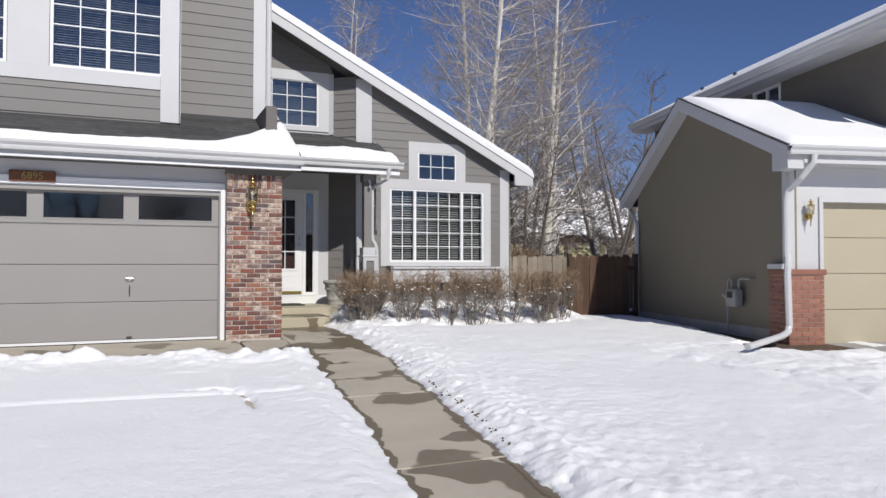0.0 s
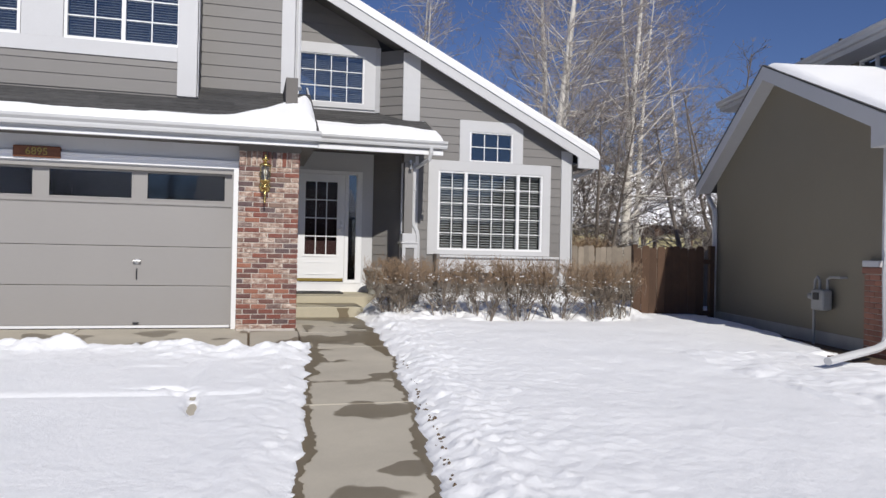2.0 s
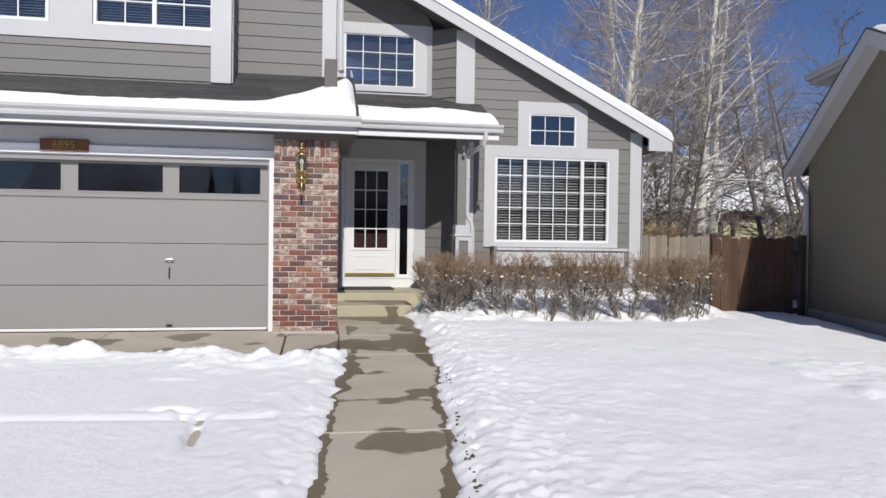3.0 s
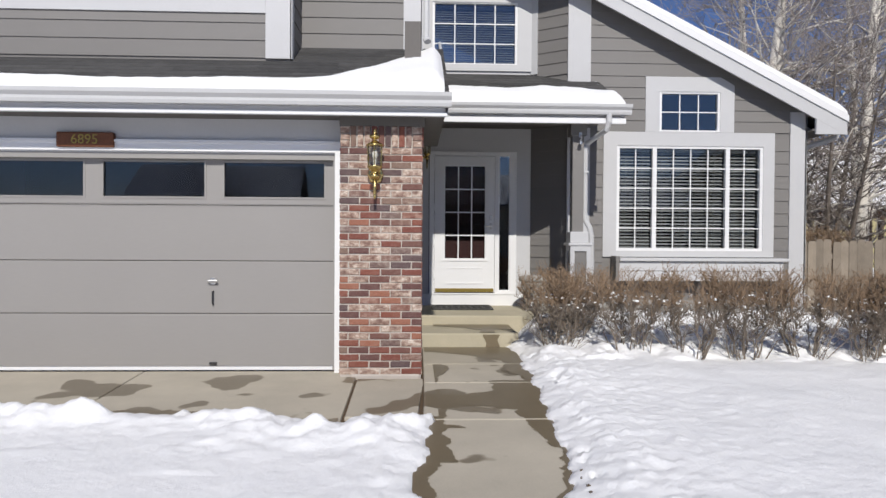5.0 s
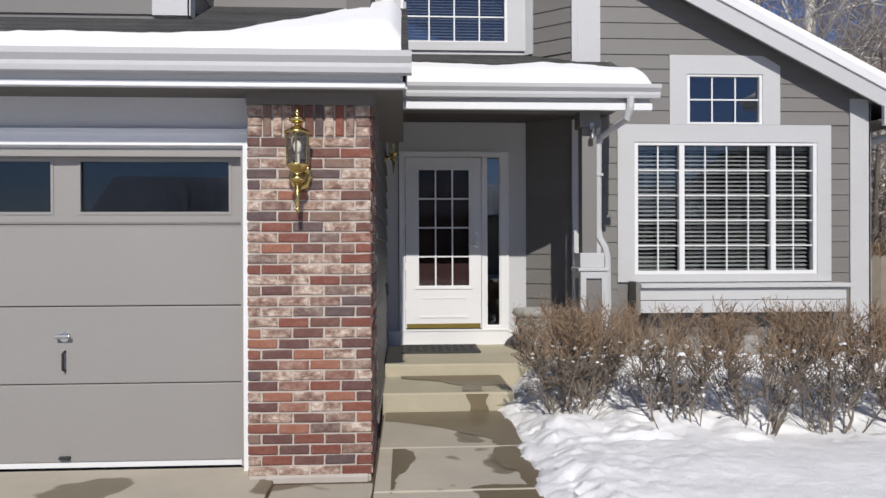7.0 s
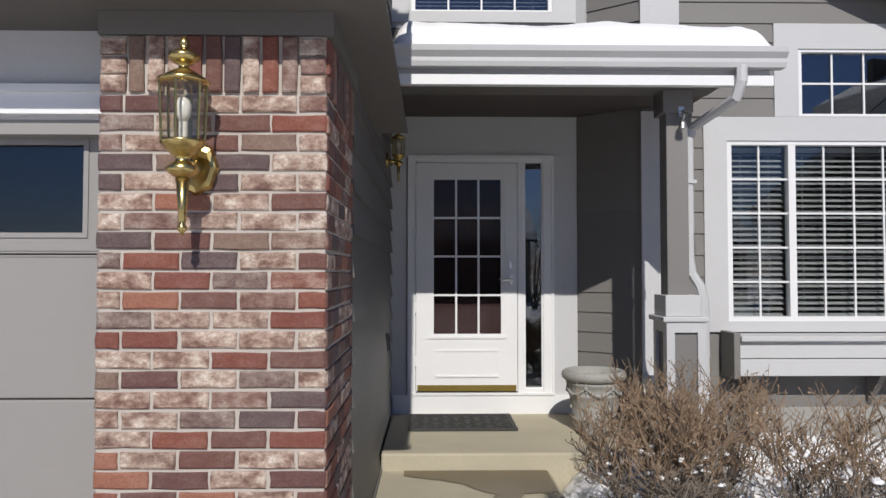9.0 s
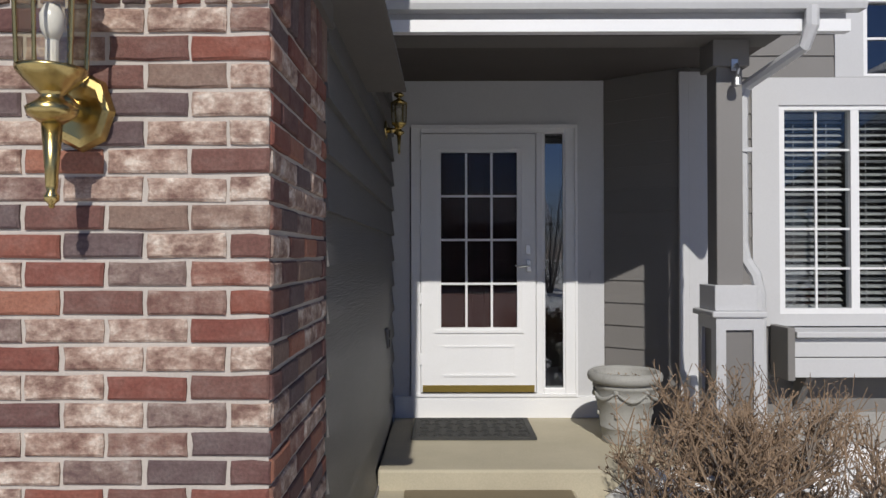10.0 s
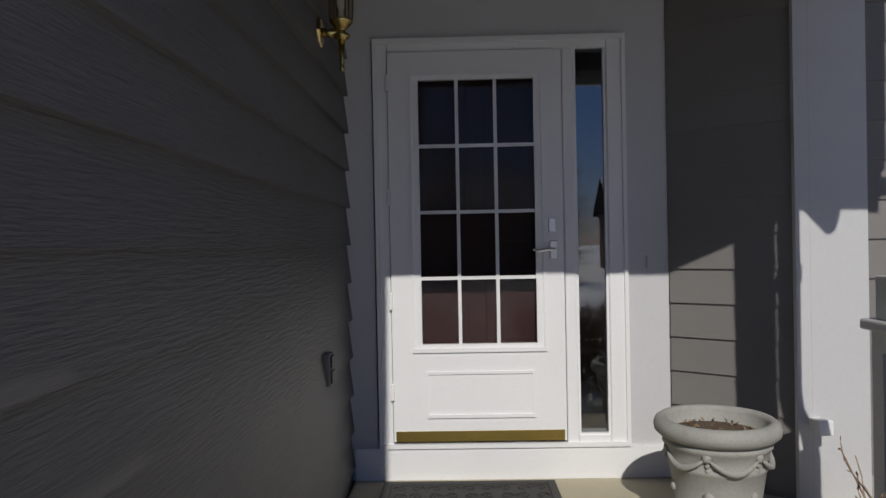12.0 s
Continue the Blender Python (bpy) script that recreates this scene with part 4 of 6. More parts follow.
# ---- garage door, front door, windows ----
def build_garage_door():
    d = thing("garage_door", "closed taupe sectional garage door with a row of dark windows", "garage door", (-1.19, GAR_Y + 0.1, 0.02))
    y0, y1, x0, x1 = GAR_Y + 0.075, GAR_Y + 0.12, -3.62, 1.24
    edges = [0.045, 0.57, 1.09, 1.64, 2.135]
    for a, b in zip(edges, edges[1:-1]):
        under(part("door_section", boxes((x0, x1, y0, y1, a + 0.003, b - 0.003), bevel=0.006), GARAGE), d)
    wins = [(-3.36, -2.38), (-2.19, -1.20), (-1.02, -0.03), (0.15, 1.14)]
    xs = [x0] + [v for w in wins for v in w] + [x1]
    top = [(x0, x1, y0, y1, 1.643, 1.715), (x0, x1, y0, y1, 2.065, 2.135)] + [(xs[i], xs[i + 1], y0, y1, 1.715, 2.065) for i in range(0, len(xs), 2)]
    s = under(part("door_section", boxes(*top), GARAGE), d)
    for a, b in wins:
        w = under(part("window_frame", boxes((a - 0.012, b + 0.012, y0 - 0.006, y0 + 0.01, 1.703, 1.722), (a - 0.012, b + 0.012, y0 - 0.006, y0 + 0.01, 2.058, 2.077),
                                             (a - 0.012, a + 0.007, y0 - 0.006, y0 + 0.01, 1.722, 2.058), (b - 0.007, b + 0.012, y0 - 0.006, y0 + 0.01, 1.722, 2.058)), GARAGE), d)
        g = under(part("pane", boxes((a, b, y0 + 0.02, y0 + 0.024, 1.715, 2.065)), GLASS), w)
        g.visible_shadow = False
    under(part("reveal_line", boxes((x0, x1, y0 - 0.004, y0, 1.630, 1.636), (x0, x1, y0 - 0.004, y0, 1.652, 1.658)), GARAGE), d)
    under(part("bottom_seal", boxes((x0, x1, y0 - 0.004, y1, 0.012, 0.045)), WHITE), d)
    under(part("stop_moulding", boxes((x0 - 0.01, x1 + 0.01, GAR_Y + 0.002, y0, 2.085, 2.14), (x1 - 0.012, x1 + 0.008, GAR_Y + 0.002, y0, 0.02, 2.085)), GARAGE), d)
    h = bmesh.new()
    lathe([(0.0, 0.0), (0.035, 0.0), (0.035, 0.012), (0.0, 0.014)], 14, h)
    bmesh.ops.rotate(h, cent=(0, 0, 0), matrix=Matrix.Rotation(radians(90), 3, "X"), verts=h.verts)
    bmesh.ops.translate(h, vec=(0.05, y0, 0.89), verts=h.verts)
    box(h, 0.0, 0.10, y0 - 0.05, y0 - 0.03, 0.88, 0.905, 0.008)
    box(h, 0.042, 0.058, y0 - 0.035, y0, 0.885, 0.9)
    under(part("lock_handle", h, NICKEL, label="round steel lock handle"), d)
    pull = bmesh.new()
    tube(pull, [(0.05, y0, 0.79), (0.05, y0 - 0.035, 0.78), (0.05, y0 - 0.035, 0.67), (0.05, y0, 0.66)], 0.008, 8)
    under(part("pull_handle", pull, DARK_METAL, label="dark pull handle"), d)
    under(part("step_plate", boxes((0.015, 0.085, y0 - 0.03, y0, 0.07, 0.09), bevel=0.004), DARK_METAL), d)


build_garage_door()


def build_plaque():
    y = GAR_Y - 0.055
    p = thing("house_number_plaque", "copper-brown house number plaque over the garage door", "plaque", (-1.13, y, 2.18))
    under(part("plate", boxes((-1.40, -0.86, y - 0.012, y + 0.054, 2.18, 2.325), bevel=0.012), PLAQUE), p)
    me = text_mesh("6895", 0.13, 0.003)
    ob = mesh_part("digits", me, DULL_BRASS, None, "raised pale brass digits")
    ob.matrix_world = pose(-1.13, y - 0.016, 2.252, 90, 0, 0)
    under(ob, p)


build_plaque()


def build_entry():
    # casing round storm door and side light
    y0 = 13.105
    c = thing("door_frame", "white moulded frame round the front door and side light", "door frame", (2.9, DOOR_Y, 0.3), kind="structure")
    for dims in (((2.265, 2.325, y0, DOOR_Y + 0.1, 0.47, 2.62),), ((3.245, 3.305, y0, DOOR_Y + 0.1, 0.47, 2.565),), ((3.475, 3.56, y0, DOOR_Y + 0.1, 0.47, 2.62),),
                 ((2.325, 3.475, y0, DOOR_Y + 0.1, 2.562, 2.62),), ((3.305, 3.475, y0, DOOR_Y + 0.1, 0.47, 0.53),)):
        under(part("casing", boxes(*dims, bevel=0.008), WHITE), c)
    under(part("moulding", boxes((2.25, 3.575, y0 - 0.012, y0 + 0.02, 2.60, 2.63), (2.25, 2.27, y0 - 0.010, y0 + 0.02, 0.47, 2.60), (3.555, 3.575, y0 - 0.012, y0 + 0.02, 0.47, 2.60)), WHITE), c)
    under(part("sill_board", boxes((2.12, 3.79, DOOR_Y - 0.022, DOOR_Y, 0.296, 0.465), (2.25, 3.57, y0 - 0.018, y0 + 0.03, 0.464, 0.486)), WHITE), c)
    g = under(part("side_light", boxes((3.305, 3.475, 13.13, 13.135, 0.53, 2.562)), SKY_GLASS), c)
    g.visible_shadow = False
    under(part("side_light_bead", boxes((3.305, 3.318, 13.115, 13.13, 0.53, 2.562), (3.462, 3.475, 13.115, 13.13, 0.53, 2.562)), WHITE), c)
    s = thing("storm_door", "closed white storm door with twelve dark panes and a brass sweep", "door", (2.78, y0, 0.5))
    x0, x1, z0, z1 = 2.328, 3.240, 0.50, 2.556
    gx0, gx1, gz0, gz1 = 2.487, 3.093, 1.013, 2.408
    ys, ye = 13.095, 13.135
    under(part("door_leaf", boxes((x0, gx0, ys, ye, z0, z1), (gx1, x1, ys, ye, z0, z1), (gx0, gx1, ys, ye, gz1, z1), (gx0, gx1, ys, ye, z0, gz0)), WHITE), s)
    m = 0.05
    under(part("glass_moulding", boxes((gx0 - m, gx1 + m, ys - 0.008, ys, gz1 + 0.02, gz1 + 0.035), (gx0 - m, gx0 - m + 0.014, ys - 0.008, ys, gz0 - 0.02, gz1 + 0.02),
                                       (gx1 + m - 0.014, gx1 + m, ys - 0.008, ys, gz0 - 0.02, gz1 + 0.02), (gx0 - m, gx1 + m, ys - 0.010, ys, gz0 - 0.042, gz0 - 0.02)), WHITE), s)
    under(part("lower_panel", boxes((2.505, 3.075, ys - 0.006, ys, 0.855, 0.87), (2.505, 3.075, ys - 0.009, ys, 0.625, 0.642), (2.505, 2.517, ys - 0.006, ys, 0.642, 0.855), (3.063, 3.075, ys - 0.006, ys, 0.642, 0.855)), WHITE), s)
    for i in range(1, 3):
        xm = gx0 + (gx1 - gx0) * i / 3
        under(part("glazing_bar", boxes((xm - 0.009, xm + 0.009, ys + 0.004, ys + 0.016, gz0, gz1)), WHITE), s)
    for j in range(1, 4):
        zm = gz0 + (gz1 - gz0) * j / 4
        under(part("glazing_bar", boxes((gx0, gx1, ys + 0.002, ys + 0.014, zm - 0.009, zm + 0.009)), WHITE), s)
    p = under(part("pane", boxes((gx0, gx1, ys + 0.018, ys + 0.022, gz0, gz1)), DOOR_GLASS), s)
    p.visible_shadow = False
    under(part("sweep", boxes((x0 + 0.012, x1 - 0.012, ys - 0.006, ys, 0.502, 0.556)), DULL_BRASS, label="brass sweep strip"), s)
    for z in (0.72, 1.2, 1.75, 2.35):
        under(part("hinge", boxes((x0 - 0.012, x0 + 0.006, ys - 0.012, ys, z, z + 0.09), bevel=0.003), WHITE), s)
    under(part("strike_plate", boxes((3.16, 3.20, ys - 0.012, ys, 1.595, 1.67), bevel=0.004), NICKEL), s)
    lev = bmesh.new()
    box(lev, 3.165, 3.205, ys - 0.012, ys, 1.455, 1.55, 0.004)
    tube(lev, [(3.185, ys - 0.005, 1.505), (3.185, ys - 0.05, 1.505), (3.15, ys - 0.055, 1.505), (3.10, ys - 0.055, 1.498), (3.075, ys - 0.05, 1.508)], 0.008, 8)
    under(part("lever_handle", lev, NICKEL, label="nickel lever handle"), s)
    d = thing("door", "dark red inner front door behind the storm door", "door", (2.78, 13.21, 0.5))
    under(part("door_leaf", boxes((2.326, 3.244, 13.205, 13.245, 0.48, 2.56)), RED_DOOR), d)
    under(part("door_panel", boxes((2.45, 2.74, 13.195, 13.205, 0.68, 1.40), (2.83, 3.12, 13.195, 13.205, 0.68, 1.40), (2.45, 2.74, 13.195, 13.205, 1.55, 2.4), (2.83, 3.12, 13.195, 13.205, 1.55, 2.4), bevel=0.004), RED_DOOR), d)


build_entry()

grid_window("window_1", "white three-part picture window with glazing bars", 5.00, 7.20, 1.145, 2.71, WIN_Y, [(5.045, 5.54, 2), (5.60, 6.64, 4), (6.70, 7.155, 2)], 5)
grid_window("window_2", "small white window with six panes under the gable", 5.63, 6.54, 2.90, 3.51, WIN_Y, [(5.665, 6.505, 3)], 2, 0.036, glass=SKY_GLASS)
grid_window("window_3", "recessed white window with small panes above the porch roof", 2.28, 3.57, 3.93, 4.90, DOOR_Y, [(2.315, 3.535, 4)], 3, 0.036, glass=SKY_GLASS)
grid_window("window_4", "white sliding window of the upper storey", -1.02, 0.47, 3.90, 5.14, BAY_Y, [(-0.98, -0.30, 2), (-0.25, 0.43, 2)], 4, 0.04, glass=SKY_GLASS)
grid_window("window_5", "white sliding window of the upper storey", -3.0, -1.55, 3.90, 5.14, BAY_Y, [(-2.96, -2.30, 2), (-2.25, -1.59, 2)], 4, 0.04, glass=SKY_GLASS)


def build_blinds():
    def blind(x0, x1, z0, z1, y, pitch=0.05):
        b = thing("window_blind", "lowered pale horizontal blind behind the glass", "blind", ((x0 + x1) / 2, y, z0), group="blinds behind the picture window")
        under(part("head_rail", boxes((x0, x1, y - 0.02, y + 0.02, z1 - 0.04, z1)), BLIND), b)
        me = None
        z = z0
        while z < z1 - 0.05:
            if me is None:
                bm = prism([(-0.023, -0.013), (0.0, 0.001), (0.023, 0.011), (0.023, 0.0135), (0.0, 0.0035), (-0.023, -0.0105)], "x", x0, x1)
                ob = part("slat", bm, BLIND)
                me = ob.data
            else:
                ob = mesh_part("slat", me, BLIND)
            ob.matrix_world = pose(0, y, z)
            under(ob, b)
            z += pitch
        for xc in (x0 + 0.12, x1 - 0.12):
            under(part("cord", boxes((xc - 0.002, xc + 0.002, y - 0.024, y - 0.022, z0, z1)), BLIND), b)
    for x0, x1 in ((5.05, 5.54), (5.60, 6.64), (6.70, 7.15)):
        blind(x0, x1, 1.20, 2.66, WIN_Y + 0.13)
    for x0, x1, z0, z1, y in ((2.32, 3.53, 3.98, 4.86, DOOR_Y + 0.12), (-0.97, -0.30, 3.95, 5.10, BAY_Y + 0.12), (-0.25, 0.42, 3.95, 5.10, BAY_Y + 0.12), (-2.25, -1.60, 3.95, 5.10, BAY_Y + 0.12)):
        blind(x0, x1, z0, z1, y, 0.036)


build_blinds()


# ---- porch post, window box, downspouts, lamps ----
def build_post():
    p = thing("porch_post", "grey porch post on a panelled pedestal", "post", (4.135, 11.58, 0.29))
    under(part("shaft", boxes((4.072, 4.222, 11.50, 11.65, 1.40, 2.70), bevel=0.006), SIDING), p)
    under(part("capital", boxes((4.042, 4.252, 11.47, 11.68, 2.66, 2.83), bevel=0.006), SIDING, label="square grey capital"), p)
    under(part("plinth", boxes((4.040, 4.280, 11.45, 11.70, 1.27, 1.415), bevel=0.006), TRIM), p)
    under(part("ledge", boxes((4.015, 4.325, 11.42, 11.75, 1.235, 1.27), bevel=0.008), TRIM), p)
    under(part("pedestal", boxes((4.060, 4.285, 11.455, 11.705, 0.29, 1.235)), SIDING), p)
    for x0, x1, z0, z1 in ((4.040, 4.095, 0.29, 1.234), (4.250, 4.305, 0.29, 1.234), (4.095, 4.250, 1.165, 1.234), (4.095, 4.250, 0.29, 0.40)):
        under(part("frame_board", boxes((x0, x1, 11.435, 11.455, z0, z1)), TRIM), p)
    for y0, y1, z0, z1 in ((11.4555, 11.51, 0.29, 1.234), (11.66, 11.72, 0.29, 1.234), (11.51, 11.66, 1.165, 1.234)):
        under(part("frame_board", boxes((4.040, 4.060, y0, y1, z0, z1)), TRIM), p)
    hk = bmesh.new()
    tube(hk, [(4.165, 11.49, 2.66), (4.165, 11.44, 2.66), (4.170, 11.43, 2.63), (4.165, 11.435, 2.60)], 0.010, 8)
    lathe([(0.0, -0.07), (0.028, -0.06), (0.024, -0.02), (0.012, 0.0), (0.0, 0.0)], 12, hk, (4.160, 11.43, 2.60))
    box(hk, 4.145, 4.185, 11.462, 11.47, 2.63, 2.70, 0.004)
    tagged(part("hook", hk, NICKEL), "small shiny metal hook on the porch post", "hook")


build_post()


def build_window_box():
    b = thing("window_shelf", "white boarded shelf box under the picture window", "shelf", (6.18, 12.6, 0.72))
    under(part("top_board", boxes((4.98, 7.47, 12.42, WIN_Y - 0.028, 1.005, 1.05), bevel=0.008), TRIM), b)
    for z0, z1 in ((0.865, 1.0), (0.72, 0.858)):
        under(part("front_board", boxes((4.98, 7.40, 12.47, 12.50, z0, z1), bevel=0.005), TRIM), b)
    under(part("end_post", boxes((4.925, 4.978, 12.44, WIN_Y - 0.03, 0.70, 1.075), bevel=0.006), SIDING), b)
    for x in (4.98, 7.37):
        under(part("end_board", boxes((x, x + 0.03, 12.50, WIN_Y - 0.02, 0.72, 1.0)), SIDING), b)
    under(part("bottom_board", boxes((5.01, 7.37, 12.50, WIN_Y - 0.02, 0.725, 0.745)), SIDING), b)
    for x in (5.1, 6.18, 7.25):
        under(part("bracket", prism([(12.52, 0.72), (WIN_Y - 0.015, 0.72), (WIN_Y - 0.015, 0.45)], "x", x, x + 0.05), SIDING), b)


build_window_box()


def downspout(label, pts, at, w=0.034, parts=()):
    d = thing("downspout", label, "downspout", at)
    bm = bmesh.new()
    tube(bm, pts, w * 1.25, 8, 0.8)
    under(part("pipe", bm, GUTTER, smooth=False), d)
    for x, y, z in parts:
        under(part("strap", boxes((x - w * 1.5, x + w * 1.5, y - w * 1.3, y + w * 1.3, z - 0.012, z + 0.012)), GUTTER), d)


downspout("white downspout bent from the porch gutter along the post", [(4.46, 11.19, 2.90), (4.46, 11.19, 2.80), (4.44, 11.23, 2.70), (4.29, 11.60, 2.58), (4.264, 11.61, 2.50), (4.262, 11.61, 1.66), (4.275, 11.60, 1.56),
          (4.325, 11.58, 1.47), (4.345, 11.57, 1.36), (4.35, 11.57, 0.5), (4.36, 11.56, 0.30)], (4.36, 11.56, 0.30), 0.030, parts=((4.262, 11.61, 2.2),))
downspout("white downspout on the corner of the upper storey", [(2.165, 10.44, 5.92), (2.165, 10.5, 5.8), (2.15, 10.66, 5.65), (2.15, 10.68, 5.5), (2.15, 10.68, 3.66), (2.17, 10.62, 3.60)], (2.15, 10.68, 3.6))
downspout("white downspout at the corner of the big roof", [(8.36, 12.75, 2.98), (8.34, 12.78, 2.86), (7.93, 12.86, 2.72), (7.90, 12.86, 2.62), (7.90, 12.86, 0.12)], (7.90, 12.86, 0.0))


def build_lantern():
    """A brass coach lantern on an eight-sided plate, looking towards -y."""
    l = thing("wall_lantern", "polished brass coach lantern on the brick pillar", "lamp", (1.655, 9.14, 1.93))
    plate = lathe([(0.0, 0.0), (0.078, 0.0), (0.070, 0.016), (0.055, 0.02), (0.0, 0.02)], 8)
    bmesh.ops.rotate(plate, cent=(0, 0, 0), matrix=Matrix.Rotation(radians(90), 3, "X"), verts=plate.verts)
    bmesh.ops.scale(plate, vec=(1, 1, 1.25), verts=plate.verts)
    part("wall_plate", plate, BRASS, l)
    arm = bmesh.new()
    tube(arm, [(0, -0.015, 0.0), (0, -0.06, -0.005), (0, -0.12, 0.0)], [0.03, 0.024, 0.03], 12)
    part("arm", arm, BRASS, l, smooth=True)
    cx = (0, -0.135, 0)
    part("base_cup", lathe([(0.0, -0.055), (0.020, -0.055), (0.050, -0.035), (0.054, -0.02), (0.034, -0.005), (0.022, 0.006), (0.030, 0.016), (0.056, 0.04), (0.073, 0.060), (0.074, 0.068), (0.0, 0.068)], 20, None, cx), BRASS, l, smooth=True)
    part("tail", lathe([(0.0, -0.240), (0.006, -0.238), (0.007, -0.230), (0.015, -0.222), (0.016, -0.212), (0.010, -0.203), (0.013, -0.19), (0.014, -0.16), (0.022, -0.055), (0.0, -0.05)], 14, None, cx), BRASS, l, smooth=True)
    for k in range(6):
        a = 2 * pi * (k + 0.5) / 6
        b = 2 * pi * (k + 1.5) / 6
        p = bmesh.new()
        lo, hi = 0.068, 0.075
        tube(p, [(cx[0] + lo * cos(a), cx[1] + lo * sin(a), 0.066), (cx[0] + hi * cos(a), cx[1] + hi * sin(a), 0.262)], 0.0045, 6)
        part("corner_bar", p, BRASS, l)
        g = bmesh.new()
        q = [(lo * cos(a), lo * sin(a), 0.068), (lo * cos(b), lo * sin(b), 0.068), (hi * cos(b), hi * sin(b), 0.26), (hi * cos(a), hi * sin(a), 0.26)]
        g.faces.new([g.verts.new((cx[0] + x * 0.97, cx[1] + y * 0.97, z)) for x, y, z in q])
        pane = part("pane", g, LAMP_GLASS, l)
        pane.visible_shadow = False
    part("roof", lathe([(0.0, 0.256), (0.081, 0.256), (0.083, 0.266), (0.064, 0.278), (0.036, 0.296), (0.018, 0.305), (0.016, 0.315), (0.036, 0.324), (0.052, 0.338), (0.048, 0.352), (0.026, 0.365), (0.012, 0.372), (0.018, 0.382), (0.016, 0.395), (0.006, 0.412), (0.0, 0.418)], 18, None, cx), BRASS, l, smooth=True)
    part("candle_sleeve", lathe([(0.0, 0.066), (0.014, 0.066), (0.014, 0.13), (0.0, 0.13)], 12, None, cx), BULB, l)
    part("bulb", lathe([(0.0, 0.13), (0.013, 0.13), (0.024, 0.155), (0.026, 0.185), (0.016, 0.21), (0.0, 0.215)], 14, None, cx), BULB, l, smooth=True)
    second = copy_thing(l, pose(2.10, 12.43, 2.47, 0, 0, 90) @ Matrix.Scale(0.72, 4))
    tagged(second, "brass coach lantern on the shaded porch wall", "lamp")


build_lantern()


def build_porch_things():
    o = thing("wall_outlet", "grey weatherproof outlet cover on the porch wall", "outlet", (2.10, 12.42, 0.95))
    under(part("cover", boxes((2.098, 2.128, 12.375, 12.465, 0.94, 1.08), bevel=0.006), SIDING), o)
    under(part("flap", boxes((2.128, 2.136, 12.385, 12.455, 0.95, 1.005), (2.128, 2.136, 12.385, 12.455, 1.015, 1.07), bevel=0.003), DARK_METAL), o)
    b = thing("doorbell", "small doorbell button on the white trim", "doorbell", (3.68, DOOR_Y - 0.005, 1.42))
    under(part("button", boxes((3.672, 3.688, DOOR_Y - 0.014, DOOR_Y, 1.40, 1.46), bevel=0.004), TRIM), b)
    # door mat
    m = thing("door_mat", "dark rubber doormat with a scrolled openwork pattern", "mat", (2.72, 12.72, 0.296))
    under(part("base", boxes((2.28, 3.16, 12.41, 13.02, 0.296, 0.307), bevel=0.004), RUBBER), m)
    under(part("rim", boxes((2.28, 3.16, 12.41, 12.45, 0.307, 0.316), (2.28, 3.16, 12.98, 13.02, 0.307, 0.316), (2.28, 2.32, 12.45, 12.98, 0.307, 0.316), (3.12, 3.16, 12.45, 12.98, 0.307, 0.316)), RUBBER), m)
    sc = bmesh.new()
    for i in range(9):
        for j in range(5):
            cx, cy, s = 2.37 + i * 0.088, 12.50 + j * 0.108, 1 if (i + j) % 2 else -1
            tube(sc, [(cx + s * 0.036 * (1 - k / 9) * cos(k * 0.8), cy + 0.042 * (1 - k / 9) * sin(k * 0.8), 0.311) for k in range(8)], 0.0055, 5)
    tagged(under(part("scrollwork", sc, RUBBER), m), kind="stuff")
    # planter
    px, py, pz = 3.77, 12.40, 0.296
    pot = thing("planter", "weathered grey garden urn with garland relief and dry soil", "planter", (px, py, pz))
    prof = [(0.0, 0.0), (0.150, 0.0), (0.158, 0.012), (0.155, 0.03), (0.168, 0.10), (0.174, 0.105), (0.174, 0.115), (0.170, 0.12), (0.196, 0.285), (0.203, 0.292), (0.203, 0.306), (0.197, 0.312), (0.214, 0.375),
            (0.222, 0.382), (0.222, 0.398), (0.214, 0.405), (0.236, 0.415), (0.254, 0.432), (0.258, 0.455), (0.250, 0.478), (0.232, 0.490), (0.212, 0.486), (0.205, 0.470), (0.196, 0.42), (0.0, 0.415)]
    part("bowl", lathe(prof, 48), STONEWARE, pot, smooth=True)
    part("soil", lathe([(0.0, 0.428), (0.10, 0.43), (0.199, 0.422), (0.199, 0.41)], 24), SOIL, pot, label="dry brown soil")
    gl = bmesh.new()
    for k in range(6):
        a0 = 2 * pi * k / 6
        tube(gl, [((0.202 + 0.012) * cos(a0 + t * pi / 3), (0.202 + 0.012) * sin(a0 + t * pi / 3), 0.365 - 0.055 * sin(pi * t)) for t in np.linspace(0.05, 0.95, 9)], [0.005, 0.009, 0.012, 0.014, 0.015, 0.014, 0.012, 0.009, 0.005], 6)
        for (r, z, q) in ((0.214, 0.365, 0.022), (0.205, 0.335, 0.013), (0.200, 0.31, 0.012), (0.186, 0.20, 0.024)):
            mm = Matrix.Translation((r * cos(a0), r * sin(a0), z)) @ Matrix.Rotation(a0, 4, "Z") @ Matrix.Diagonal((0.5, 1, 1, 1))
            bmesh.ops.create_icosphere(gl, subdivisions=1, radius=q, matrix=mm)
    part("garland", gl, STONEWARE, pot, smooth=True)
    lv = bmesh.new()
    rr = random.Random(5)
